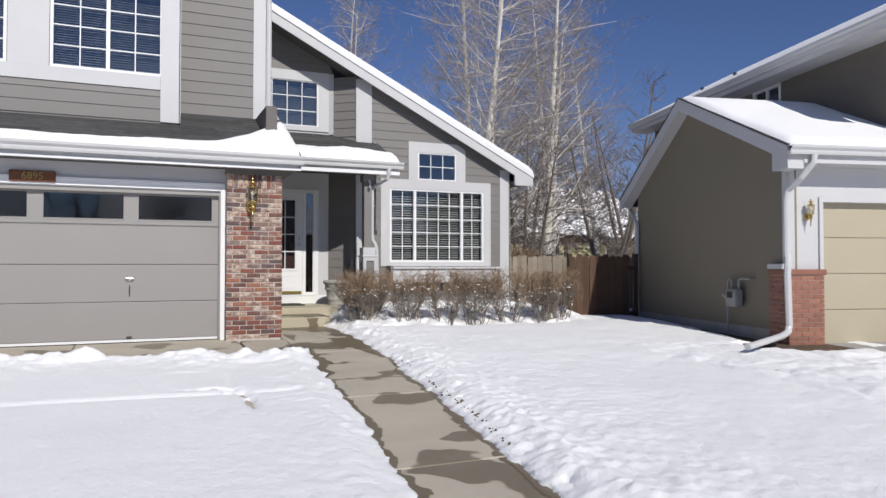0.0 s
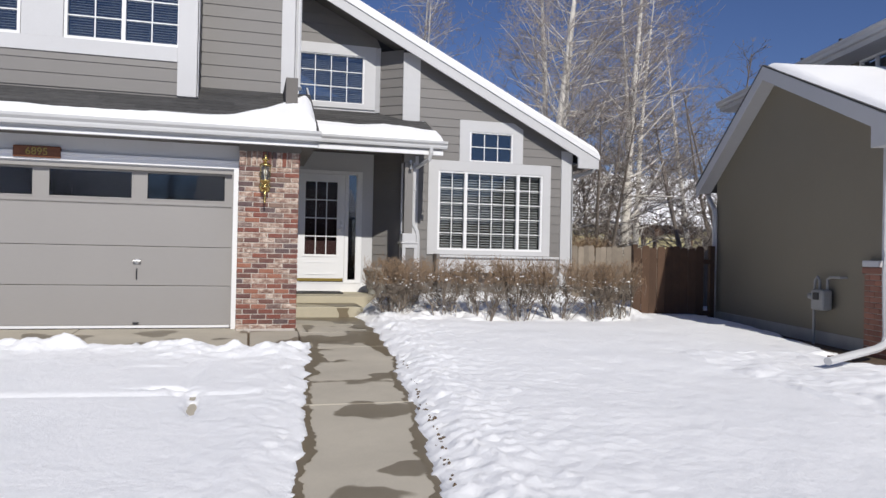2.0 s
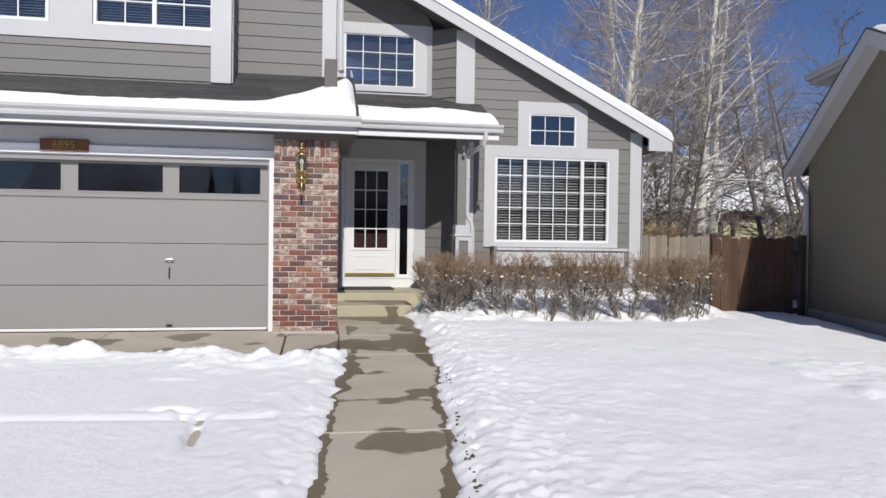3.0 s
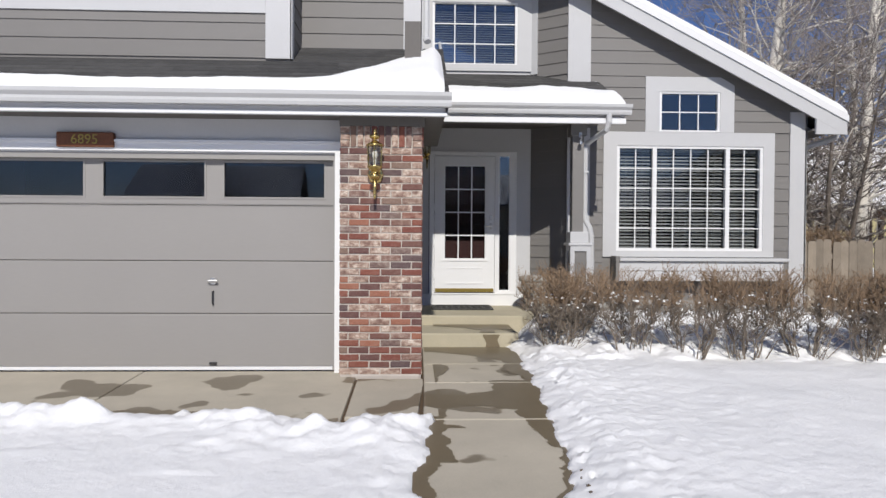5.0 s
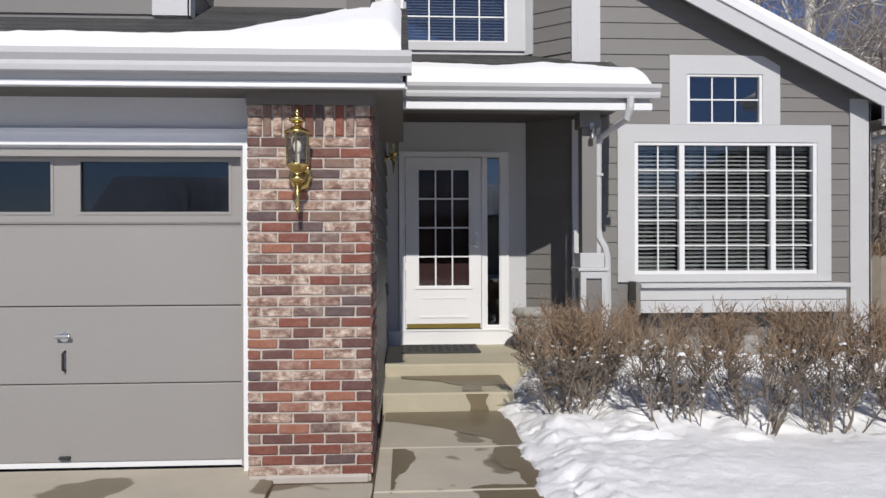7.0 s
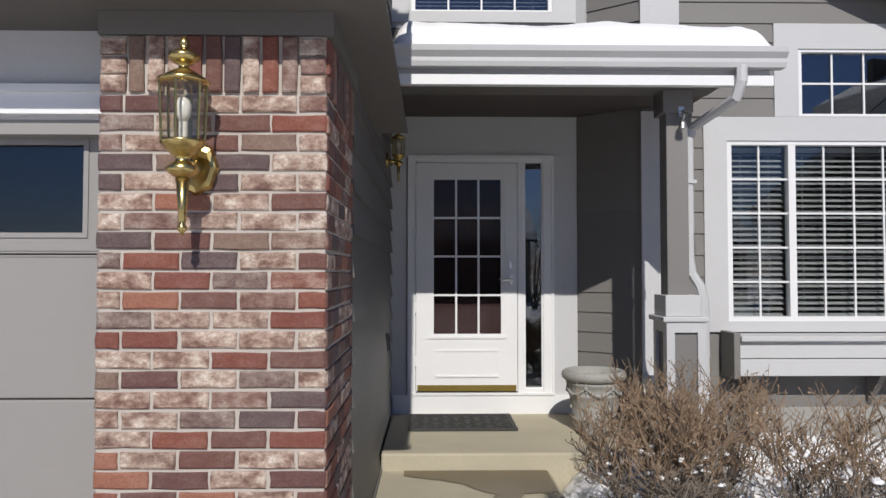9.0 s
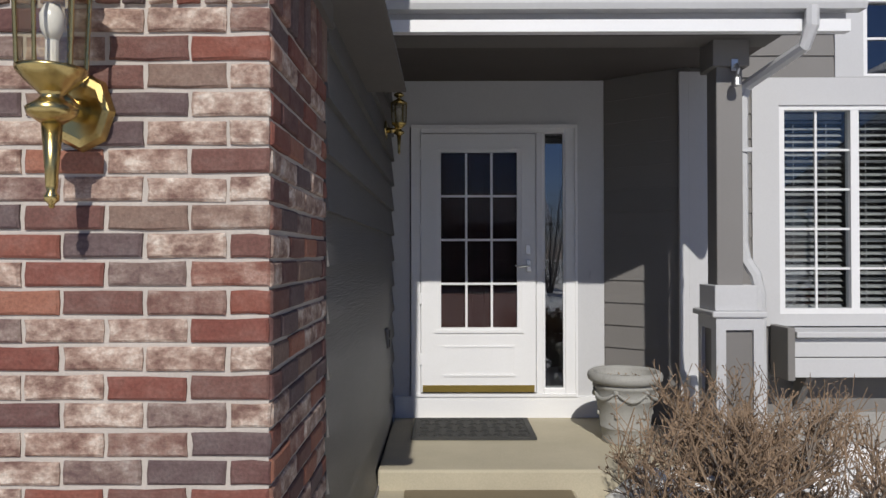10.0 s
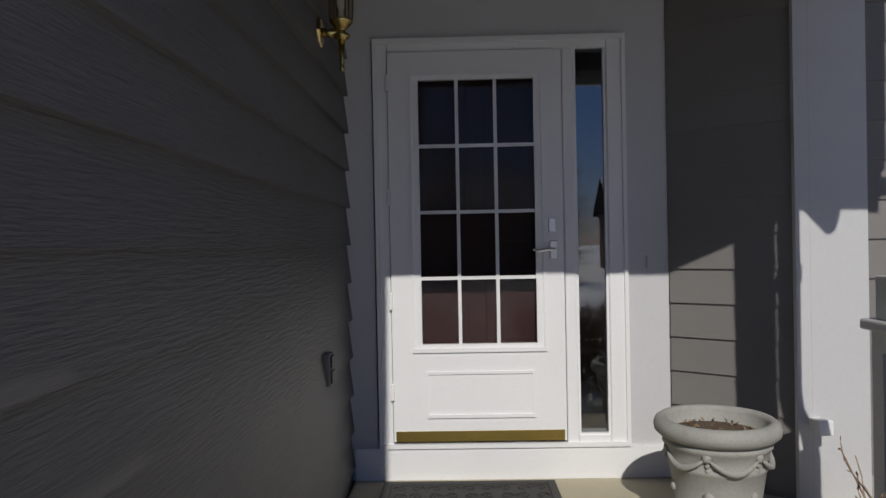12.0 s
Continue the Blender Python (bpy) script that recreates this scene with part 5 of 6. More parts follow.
    for _ in range(60):
        a, r = rr.uniform(0, 2 * pi), 0.18 * rr.random() ** 0.5
        p = Vector((r * cos(a), r * sin(a), 0.432))
        d = Vector((rr.uniform(-1, 1), rr.uniform(-1, 1), rr.uniform(0.05, 0.5))).normalized() * rr.uniform(0.015, 0.04)
        s = d.cross(Vector((0, 0, 1))).normalized() * 0.006
        lv.faces.new([lv.verts.new(v) for v in (p, p + d * 0.5 + s, p + d, p + d * 0.5 - s)])
    part("dead_leaves", lv, RED_TWIG, pot, label="dry brown leaves")
    f = thing("hose_bib", "small white capped fitting on the porch corner", "tap", (4.335, 12.60, 0.66))
    under(part("body", boxes((4.31, 4.36, 12.63, 12.712, 0.66, 0.70), (4.30, 4.37, 12.60, 12.64, 0.64, 0.71), bevel=0.005), WHITE), f)


build_porch_things()


# ---- shrubs and trees ----
def grow(rr, at, way, length, radius, level, segs, bend=0.25, lift=0.08, split=(3, 5), shrink=0.62, last=3, keep=None):
    """Adds a limb and its branches to segs: (from, to, radius, end radius, level)."""
    steps = 4 if level == 0 else 3 if level == 1 else 2
    p, d = at.copy(), way.normalized()
    spots = []
    for i in range(steps):
        d = (d + Vector((rr.gauss(0, bend), rr.gauss(0, bend), rr.gauss(0, bend) + lift)) * 0.5).normalized()
        q = p + d * (length / steps)
        if keep and q.z > keep:
            return
        r0 = radius * (1 - 0.75 * i / steps)
        r1 = radius * (1 - 0.75 * (i + 1) / steps)
        segs.append((p.copy(), q.copy(), r0, r1, level))
        spots.append((q.copy(), d.copy(), r1))
        p = q
    if level >= last:
        return
    for _ in range(rr.randint(*split)):
        q, d, r = rr.choice(spots)
        side = Vector((rr.gauss(0, 1), rr.gauss(0, 1), rr.gauss(0.25, 0.5))).normalized()
        grow(rr, q, d * 0.75 + side * 0.75, length * shrink * rr.uniform(0.7, 1.15), max(r * 0.75, 0.0008), level + 1, segs, bend, lift, split, shrink, last, keep)


def build_bush(seed, at, dense=1.0, height=0.95):
    """A bare clipped shrub: crooked stems fanning from one foot, a dense flat-cut top, clots of snow in the forks."""
    rr = random.Random(seed)
    b = thing("bush", "bare clipped shrub with rusty twig tips and clots of snow", "bush", at, group="hedge under the picture window")
    segs = []

    def shoot(p, d, length, radius, level):
        """One crooked twig with its side twigs; everything above the clipped top is cut off."""
        steps = 3 if level < 2 else 2
        for i in range(steps):
            d = (d + Vector((rr.gauss(0, 0.20), rr.gauss(0, 0.20), rr.gauss(0.05, 0.14)))).normalized()
            q = p + d * (length / steps)
            if q.z > height * (1 + rr.gauss(0, 0.045)) or abs(q.x) > 0.52 or abs(q.y) > 0.40:
                return
            segs.append((p.copy(), q.copy(), radius * (1 - 0.22 * i), radius * (1 - 0.22 * (i + 1)), level))
            if level < 3:
                for _ in range((2, 2, 1)[level - 1] if rr.random() < 0.85 else 1):
                    side = Vector((rr.gauss(0, 1), rr.gauss(0, 1), rr.gauss(0.55, 0.45))).normalized()
                    shoot(p.lerp(q, rr.random()), d * 0.55 + side * 0.8, length * rr.uniform(0.35, 0.62), max(radius * 0.55, 0.0014), level + 1)
            p = q

    n = int(7 * dense)
    for k in range(n):
        a = 2 * pi * k / n + rr.uniform(-0.5, 0.5)
        out = rr.uniform(0.10, 0.42)
        foot = Vector((0.09 * cos(a), 0.07 * sin(a), -0.06))
        head = Vector((out * 1.15 * cos(a), out * 0.85 * sin(a), height * rr.uniform(0.62, 0.86)))
        radius, steps, p = rr.uniform(0.008, 0.019), 8, foot
        for i in range(steps):
            f = (i + 1) / steps
            q = foot.lerp(head, f) + Vector((rr.gauss(0, 0.018), rr.gauss(0, 0.018), 0)) + (head - foot) * 0.10 * sin(pi * f) * rr.uniform(-1, 0.4)
            segs.append((p.copy(), q.copy(), radius * (1 - 0.085 * i), radius * (1 - 0.085 * (i + 1)), 0))
            for _ in range(0 if f < 0.3 else rr.choice((1, 1, 2)) if f < 0.6 else rr.choice((2, 3, 3))):
                side = Vector((rr.gauss(0, 1), rr.gauss(0, 0.9), rr.gauss(0.7, 0.4))).normalized()
                shoot(p.lerp(q, rr.random()), (q - p).normalized() * 0.5 + side * 0.7, rr.uniform(0.16, 0.34), rr.uniform(0.0035, 0.0065), 1)
            p = q
        for _ in range(6):
            q = p + Vector((rr.gauss(0, 0.09), rr.gauss(0, 0.07), -rr.uniform(0.02, 0.30)))
            shoot(q, Vector((rr.gauss(0, 0.16), rr.gauss(0, 0.16), 1.0)), rr.uniform(0.30, 0.46), rr.uniform(0.0026, 0.004), 2)
    for _ in range(int(9 * dense)):
        a, r = rr.uniform(0, 2 * pi), 0.20 * rr.random() ** 0.5
        shoot(Vector((r * cos(a), r * sin(a), -0.04)), Vector((cos(a) * 0.35, sin(a) * 0.3, 1.0)), height * rr.uniform(0.35, 0.75), rr.uniform(0.004, 0.007), 2)
    stems = [s[:4] for s in segs if s[4] <= 1 or s[1].z < height * 0.6]
    tips = [s[:4] for s in segs if not (s[4] <= 1 or s[1].z < height * 0.6)]
    tagged(mesh_part("branchwork", twigs("branchwork", [(a, c, max(r, 0.0024), max(q, 0.0019)) for a, c, r, q in stems], 4), BARK, b), kind="stuff")
    tagged(mesh_part("tip_growth", twigs("tip_growth", [(a, c, max(r, 0.0022), max(q, 0.0015)) for a, c, r, q in tips]), RED_TWIG, b, "rusty dry twig tips"), kind="stuff")
    vs, fs = [], []
    for s in segs:
        if s[4] >= 2 and s[1].z > 0.35 * height and rr.random() < 0.42:
            d = Vector((rr.gauss(0, 1), rr.gauss(0, 1), rr.gauss(0.3, 1))).normalized() * rr.uniform(0.008, 0.022)
            w = d.cross(Vector((rr.gauss(0, 1), rr.gauss(0, 1), rr.gauss(0, 1)))).normalized() * rr.uniform(0.003, 0.007)
            k = len(vs)
            vs += [s[1], s[1] + d * 0.5 + w, s[1] + d, s[1] + d * 0.5 - w]
            fs.append((k, k + 1, k + 2, k + 3))
    me = bpy.data.meshes.new("dry_leaves")
    me.from_pydata(vs, [], fs)
    tagged(mesh_part("leaf_litter", me, RED_TWIG, b, "shrivelled brown leaves"), kind="stuff")
    sn = bmesh.new()
    for s in rr.sample(segs, min(len(segs), 80)):
        if s[1].z < 0.72 * height:
            q = rr.uniform(0.006, 0.015) * (1.6 if rr.random() < 0.10 else 1.0)
            for _ in range(rr.randint(1, 3)):
                off = Vector((rr.gauss(0, q), rr.gauss(0, q), rr.gauss(0, q * 0.4)))
                bmesh.ops.create_icosphere(sn, subdivisions=1, radius=q, matrix=Matrix.Translation(s[1] + off) @ Matrix.Diagonal((rr.uniform(0.8, 1.6), rr.uniform(0.8, 1.4), rr.uniform(0.5, 0.9), 1)))
    for v in sn.verts:
        v.co += Vector((rr.gauss(0, 0.002), rr.gauss(0, 0.002), rr.gauss(0, 0.002)))
    tagged(part("clotted_snow", sn, SNOW, b, "small clots of old snow", smooth=True), kind="stuff")
    return b


def build_bushes():
    kinds = [build_bush(11, (3.66, 10.30, 0.02), 1.35, 0.98), build_bush(12, (4.40, 10.0, 0.02), 1.0, 1.04), build_bush(13, (5.02, 9.88, 0.02), 1.0, 1.03)]
    for k, x, y, turn in ((1, 5.66, 9.95, 170), (2, 6.28, 9.9, 185), (0, 6.95, 9.78, 5), (1, 7.40, 10.0, 20), (1, 3.98, 10.8, 190)):
        copy_thing(kinds[k], pose(x, y, 0.02, 0, 0, turn))
    for k, x, y, turn in ((2, 8.5, 14.9, 40), (0, 9.5, 15.2, 80)):
        m = copy_thing(kinds[k], pose(x, y, 0.0, 0, 0, turn) @ Matrix.Scale(1.6, 4))
        tagged(m, "tall bare shrub with snow behind the fence", "bush", "shrubs behind the fence")


build_bushes()


def build_tree(seed, at, height, stems=1, spread=0.12, label="tall bare aspen with pale bark and fine twigs", thick=0.11, bark=None, keep_label="bare trees behind the houses"):
    rr = random.Random(seed)
    t = thing("tree", label, "tree", at, group=keep_label)
    segs = []
    for k in range(stems):
        a = 2 * pi * k / stems + rr.uniform(0, 1)
        p = Vector((0.12 * cos(a), 0.12 * sin(a), -0.1)) if stems > 1 else Vector((0, 0, -0.1))
        lean = Vector((cos(a) * spread, sin(a) * spread, 1.0)).normalized()
        n = 12
        h = height * (1 if k == 0 else rr.uniform(0.75, 1.0))
        d = lean
        for i in range(n):
            d = (d + Vector((rr.gauss(0, 0.025), rr.gauss(0, 0.025), 0.05))).normalized()
            q = p + d * (h / n)
            r0, r1 = thick * (1 - i / n) + 0.012, thick * (1 - (i + 1) / n) + 0.012
            segs.append((p.copy(), q.copy(), r0, r1, 0))
            if i >= (2 if stems == 1 else 1):
                for _ in range(7 if stems < 3 else 4):
                    b = rr.uniform(0, 2 * pi)
                    way = Vector((cos(b), sin(b), rr.uniform(0.1, 0.9)))
                    ln = h * (0.19 * (1 - i / n) + 0.075) * rr.uniform(0.6, 1.2)
                    grow(rr, p.lerp(q, rr.random()), way, ln, max(r1 * 0.30, 0.011), 1, segs, 0.38, 0.06, (5, 8) if bark is None else (3, 5), 0.50, 3)
            p = q
    mesh_part("trunk", twigs("trunk", [s[:4] for s in segs if s[4] == 0], 9), bark or ASPEN, t, smooth=True)
    tagged(mesh_part("limbwork", twigs("limbwork", [(a, b, max(r, 0.009), max(q, 0.006)) for a, b, r, q, l in segs if l == 1], 5), bark or ASPEN, t), kind="stuff")
    tagged(mesh_part("crown", twigs("crown", [(a, b, max(r, 0.0042), max(q, 0.0026)) for a, b, r, q, l in segs if l > 1]), FAR_TWIG if bark is None else bark, t, "fine leafless twigs"), kind="stuff")
    vs, fs = [], []
    for s in segs:
        if bark is None and s[4] == 3 and rr.random() < 0.9:
            for _ in range(1):
                p = s[0].lerp(s[1], rr.random())
                d = Vector((rr.gauss(0, 0.5), rr.gauss(0, 0.5), -1)).normalized() * rr.uniform(0.025, 0.06)
                w = d.cross(Vector((rr.gauss(0, 1), rr.gauss(0, 1), 0.1))).normalized() * rr.uniform(0.006, 0.011)
                k = len(vs)
                vs += [p, p + d * 0.5 + w, p + d, p + d * 0.5 - w]
                fs.append((k, k + 1, k + 2, k + 3))
    if vs:
        me = bpy.data.meshes.new("catkin_growth")
        me.from_pydata(vs, [], fs)
        tagged(mesh_part("catkin_growth", me, BARK, t, "small brown catkins hanging from the twigs"), kind="stuff")
    return t


def build_trees():
    tall = build_tree(21, (9.3, 17.2, 0), 12.5, 2, 0.05, thick=0.12)
    tall2 = build_tree(22, (11.7, 17.4, 0), 12.0, thick=0.14)
    low = build_tree(23, (10.4, 16.4, 0), 6.0, 4, 0.28, "many-stemmed bare tree with dark grey-brown twigs", 0.06, DARK_BARK)
    for src, x, y, s, turn in ((tall, 14.6, 22.0, 1.0, 100), (tall2, 11.6, 22.5, 1.1, 190), (low, 15.2, 19.0, 1.25, 250), (tall2, 18.5, 24.0, 0.9, 60),
                               (low, 18.0, 21.0, 1.3, 80), (tall, 7.0, 25.0, 0.95, 20)):
        copy_thing(src, pose(x, y, 0, 0, 0, turn) @ Matrix.Scale(s, 4))
    for src, x, y, s in ((low, -9.0, -24.0, 1.2), (tall, 1.5, -30.0, 0.8), (low, 9.0, -25.0, 1.1), (low, -3.5, -27.0, 1.3)):
        o = copy_thing(src, pose(x, y, gz(x, y), 0, 0, 40) @ Matrix.Scale(s, 4))
        tagged(o, group="trees across the street")


build_trees()


# ---- fences ----
def build_fence(label, a, b, z0, top, material, seed, group):
    rr = random.Random(seed)
    a, b = Vector(a), Vector(b)
    n, turn = int((b - a).length / 0.146), math.degrees(math.atan2(b.y - a.y, b.x - a.x))
    f = thing("fence", label, "fence", (a.x, a.y, z0), turn)
    f.parent = None
    me = prism([(0.0, 0.0), (0.14, 0.0), (0.14, 1.0), (0.115, 1.03), (0.025, 1.03), (0.0, 1.0)], "y", 0.0, 0.018)
    first = part("board", me, material)
    mesh = first.data
    for i in range(n):
        ob = first if i == 0 else mesh_part("board", mesh, material)
        ob.parent = f
        ob.matrix_parent_inverse = Matrix()
        ob.matrix_basis = pose(i * 0.146, rr.uniform(0, 0.006), rr.uniform(-0.03, 0.0), 0, rr.gauss(0, 0.35), 0) @ Matrix.Diagonal((1, 1, top - z0 - 0.03 + rr.uniform(-0.015, 0.015), 1))
    length = (b - a).length
    for z in (0.25, (top - z0) * 0.8):
        part("rail", boxes((0, length, 0.02, 0.06, z, z + 0.085)), material, f)
    for i in range(int(length / 2.2) + 2):
        part("post", boxes((min(i * 2.2, length), min(i * 2.2, length) + 0.09, 0.06, 0.15, -0.3, top - z0 + 0.04)), material, f)


build_fence("sunlit weathered cedar board fence behind the house", (7.86, 14.2), (13.6, 14.2), -0.25, 1.31, FENCE, 3, "")
build_fence("dark cedar gate fence beside the neighbour's garage, shade put into its colour", (8.18, 10.80), (9.60, 10.52), -0.2, 1.28, DARK_FENCE, 4, "")


# ---- the neighbour's house ----
def build_neighbour():
    """Local frame: x to the right along its front, y to its back."""
    base = pose(8.77, 6.056, 0, 0, 0, -13)
    h = thing("house", "olive-tan neighbouring house with a snowy garage roof and cream garage door", "house")
    h.matrix_world = base

    def put(name, bm, material, label="", smooth=False, parent=None):
        ob = part(name, bm, material, parent or h, label, smooth)
        return ob
    D, EZ, mid = 4.81, 2.83, 2.63

    def top(y):
        """Height of the garage roof's shingles along its gable."""
        return float(np.interp(y, [-0.36, mid, D + 0.36], [2.73, 4.08, 2.44]))

    def band(y0, y1, low, high):
        """A gable-shaped outline that follows the roof between two offsets from its shingles."""
        ys = [y0, mid, y1]
        return [(y, top(y) + low) for y in ys] + [(y, top(y) + high) for y in ys[::-1]]
    side = prism([(0, -0.3), (D, -0.3), (D, top(D) - 0.05), (mid, top(mid) - 0.05), (0, top(0) - 0.05)], "x", 0.0, 0.15)
    put("side_wall", side, TAN)
    put("base_course", boxes((-0.014, 0.0, 0.3, D, -0.3, 0.12)), OLD_CONCRETE, "grey concrete base")
    put("front_wall", boxes((0.15, 0.52, 0.0, 0.15, -0.3, EZ - 0.1), (5.2, 6.0, 0.0, 0.15, -0.3, EZ - 0.1), (0.52, 5.2, 0.0, 0.15, 2.05, EZ - 0.1)), TRIM, "pale painted front wall")
    put("corner_board", boxes((-0.015, 0.10, -0.02, 0.0, 0.9, EZ - 0.3), (-0.02, 0.0, -0.02, 0.09, 0.9, EZ - 0.3)), TRIM)
    put("back_wall", boxes((0.15, 6.0, D - 0.15, D, -0.3, 2.4), (5.85, 6.0, 0.15, D - 0.15, -0.3, 3.4)), TAN)
    door = put("garage_door", boxes((0.56, 5.16, 0.10, 0.14, -0.12, 2.0)), TAN_DOOR, "cream sectional garage door")
    for z in (-0.1, 0.43, 0.96, 1.49):
        part("door_section", boxes((0.565, 5.155, 0.085, 0.10, z, z + 0.515), bevel=0.006), TAN_DOOR, door)
    put("door_trim", boxes((0.50, 0.56, -0.03, 0.10, -0.12, 2.07), (0.56, 5.2, -0.03, 0.10, 2.0, 2.08)), TRIM)
    roof = put("roof", prism(band(-0.36, D + 0.36, -0.10, 0.0), "x", -0.22, 6.2), SHINGLE, "shingled gable roof")
    part("rake_soffit", prism(band(-0.30, D + 0.30, -0.16, -0.105), "x", -0.22, 0.0), TRIM, roof)
    for ya, yb in ((-0.36, mid), (mid, D + 0.36)):
        part("rake_board", prism([(ya, top(ya) - 0.20), (ya, top(ya) + 0.012), (yb, top(yb) + 0.012), (yb, top(yb) - 0.20)], "x", -0.255, -0.22), TRIM, roof)
    part("drip_edge", prism(band(-0.38, D + 0.38, 0.013, 0.035), "x", -0.262, -0.20), SHINGLE, roof, "dark shingle edge")
    part("eave_return", boxes((-0.25, 0.0, -0.36, -0.02, EZ - 0.40, EZ - 0.12)), TRIM, roof)
    part("fascia", boxes((0.0, 6.2, -0.375, -0.35, EZ - 0.32, EZ - 0.09)), TRIM, roof)
    part("eave_soffit", boxes((0.0, 6.2, -0.35, 0.0, EZ - 0.32, EZ - 0.30)), TRIM, roof)
    part("gutter", prism([(-0.375 + a, EZ - 0.21 + b) for a, b in GUT], "x", -0.27, 6.2), GUTTER, roof)
    part("downpipe", tube(bmesh.new(), [(0.0, D + 0.38, 2.34), (-0.03, D + 0.30, 2.24), (-0.06, D - 0.05, 1.99), (-0.06, D - 0.07, 1.84), (-0.06, D - 0.07, 0.0)], 0.045, 8), GUTTER, roof)
    xs, ys = np.arange(-0.25, 6.2, 0.06), np.linspace(-0.44, D + 0.40, 70)
    X, Y = np.meshgrid(xs, ys)
    lip = np.clip((X + 0.25) / 0.14, 0, 1) ** 0.5 * np.clip((Y + 0.44) / 0.16, 0, 1) ** 0.5 * np.clip((D + 0.40 - Y) / 0.16, 0, 1) ** 0.5
    ridge = np.exp(-((Y - mid) / 0.25) ** 2) * 0.05
    Z = np.interp(Y, [-0.36, mid, D + 0.36], [2.73, 4.08, 2.44]) - ridge + 0.006 + (0.115 + 0.06 * fractal(X * 1.1, Y * 1.1, 3)) * lip
    snow = tagged(mesh_part("roof_snow", sheet("roof_snow", xs, ys, Z), SNOW, smooth=True), "smooth thick snow on the neighbour's garage roof", "snow", kind="stuff")
    snow.matrix_world = base
    # taller part behind
    W, UZ = 2.19, 4.80
    put("upper_wall", boxes((W, W + 0.15, -0.3, 3.16, 2.4, UZ), (W, W + 0.15, 4.0, 8.2, 2.4, UZ), (W, W + 0.15, 3.16, 4.0, 2.4, 4.24), (W, W + 0.15, 3.16, 4.0, 4.62, UZ)), UPPER_TAN, "brown-grey upper storey wall")
    put("front_wall", boxes((W + 0.15, 7.5, -0.3, -0.15, 2.4, UZ + 0.9)), UPPER_TAN)
    put("back_wall", boxes((W, 7.5, 8.2, 8.35, -0.3, UZ)), UPPER_TAN)
    put("lower_wall", boxes((W, W + 0.15, 4.75, 8.2, -0.3, 2.4)), UPPER_TAN)
    uw = put("window", boxes((W - 0.02, W + 0.05, 3.14, 3.19, 4.22, 4.63), (W - 0.02, W + 0.05, 3.97, 4.02, 4.22, 4.63), (W - 0.02, W + 0.05, 3.19, 3.97, 4.22, 4.26), (W - 0.02, W + 0.05, 3.19, 3.97, 4.59, 4.63), (W - 0.01, W + 0.05, 3.56, 3.60, 4.26, 4.59)), WHITE, "small white sliding window")
    pane = part("pane", boxes((W + 0.03, W + 0.034, 3.19, 3.97, 4.26, 4.59)), GLASS, uw)
    # Near-black sheet behind the pane stands in for an unlit room.
    part("dark_room", boxes((W + 0.5, W + 0.52, 2.6, 4.6, 3.6, 4.75)), DARK_ROOM, uw)
    ur = put("upper_roof", prism([(W - 0.45, UZ - 0.05), (W - 0.45, UZ + 0.05), (4.4, UZ + 0.05 + 0.5 * (4.85 - W)), (4.4, UZ - 0.05 + 0.5 * (4.85 - W))], "y", -0.9, 8.7), SHINGLE)
    part("fascia", boxes((W - 0.48, W - 0.45, -0.9, 8.7, UZ - 0.16, UZ + 0.06)), TRIM, ur)
    part("gutter", prism([(W - 0.48 + a, UZ - 0.07 + b) for a, b in GUT], "y", -0.9, 8.7), GUTTER, ur)
    part("soffit", boxes((W - 0.45, W, -0.9, 8.7, UZ - 0.16, UZ - 0.14)), TRIM, ur)
    for y in (5.6, 7.0):
        part("vent_pipe", lathe([(0.0, 0.0), (0.04, 0.0), (0.04, 0.42), (0.0, 0.42)], 10, None, (W + 0.6, y, UZ + 0.3)), DARK_METAL, ur)
    sn2 = tagged(part("roof_snow", prism([(W - 0.5, UZ + 0.06), (W - 0.48, UZ + 0.12), (4.4, UZ + 0.14 + 0.5 * (4.85 - W)), (4.4, UZ + 0.055 + 0.5 * (4.85 - W))], "y", -0.9, 8.7), SNOW), "snow on the neighbour's upper roof", "snow", kind="stuff")
    sn2.matrix_world = base
    # brick pier at the corner
    pier = put("brick_pier", boxes((-0.075, 0.475, -0.125, 0.305, -0.3, 0.94)), MORTAR, "orange-red brick pier with a sloping cap")
    part("cap", boxes((-0.11, 0.51, -0.16, 0.33, 0.94, 1.02), bevel=0.015), RED_BRICK, pier)
    part("ledge", boxes((-0.10, 0.0, 0.02, 0.34, 1.02, 1.10), bevel=0.01), TRIM, pier)
    rr = random.Random(8)
    me = {}
    for row in range(17):
        z = -0.2 + row * 0.0667
        for face, length in (("f", 0.56), ("s", 0.44)):
            u = -0.1 * ((row + (face == "s")) % 2)
            while u < length - 0.01:
                a, b = max(u, 0), min(u + 0.195, length)
                if b - a > 0.03:
                    key = round(b - a, 3)
                    if key not in me:
                        bm = boxes((0, key, -0.008, 0.02, 0, 0.058), bevel=0.003)
                        ob = part("brick", bm, RED_BRICK, pier)
                        me[key] = ob.data
                    else:
                        ob = mesh_part("brick", me[key], RED_BRICK, pier)
                    ob.matrix_basis = pose(-0.08 + a, -0.127, z) if face == "f" else pose(-0.077, 0.31 - a, z, 0, 0, -90)
                u += 0.2
    bed = boxes((-0.60, 0.0, -0.65, 5.2, -0.30, -0.055), (0.0, 0.55, -0.65, -0.13, -0.30, -0.055))
    soil = tagged(part("soil_strip", bed, SOIL), "bare dark soil thawed out along the neighbour's wall", "soil", kind="structure")
    soil.matrix_world = base
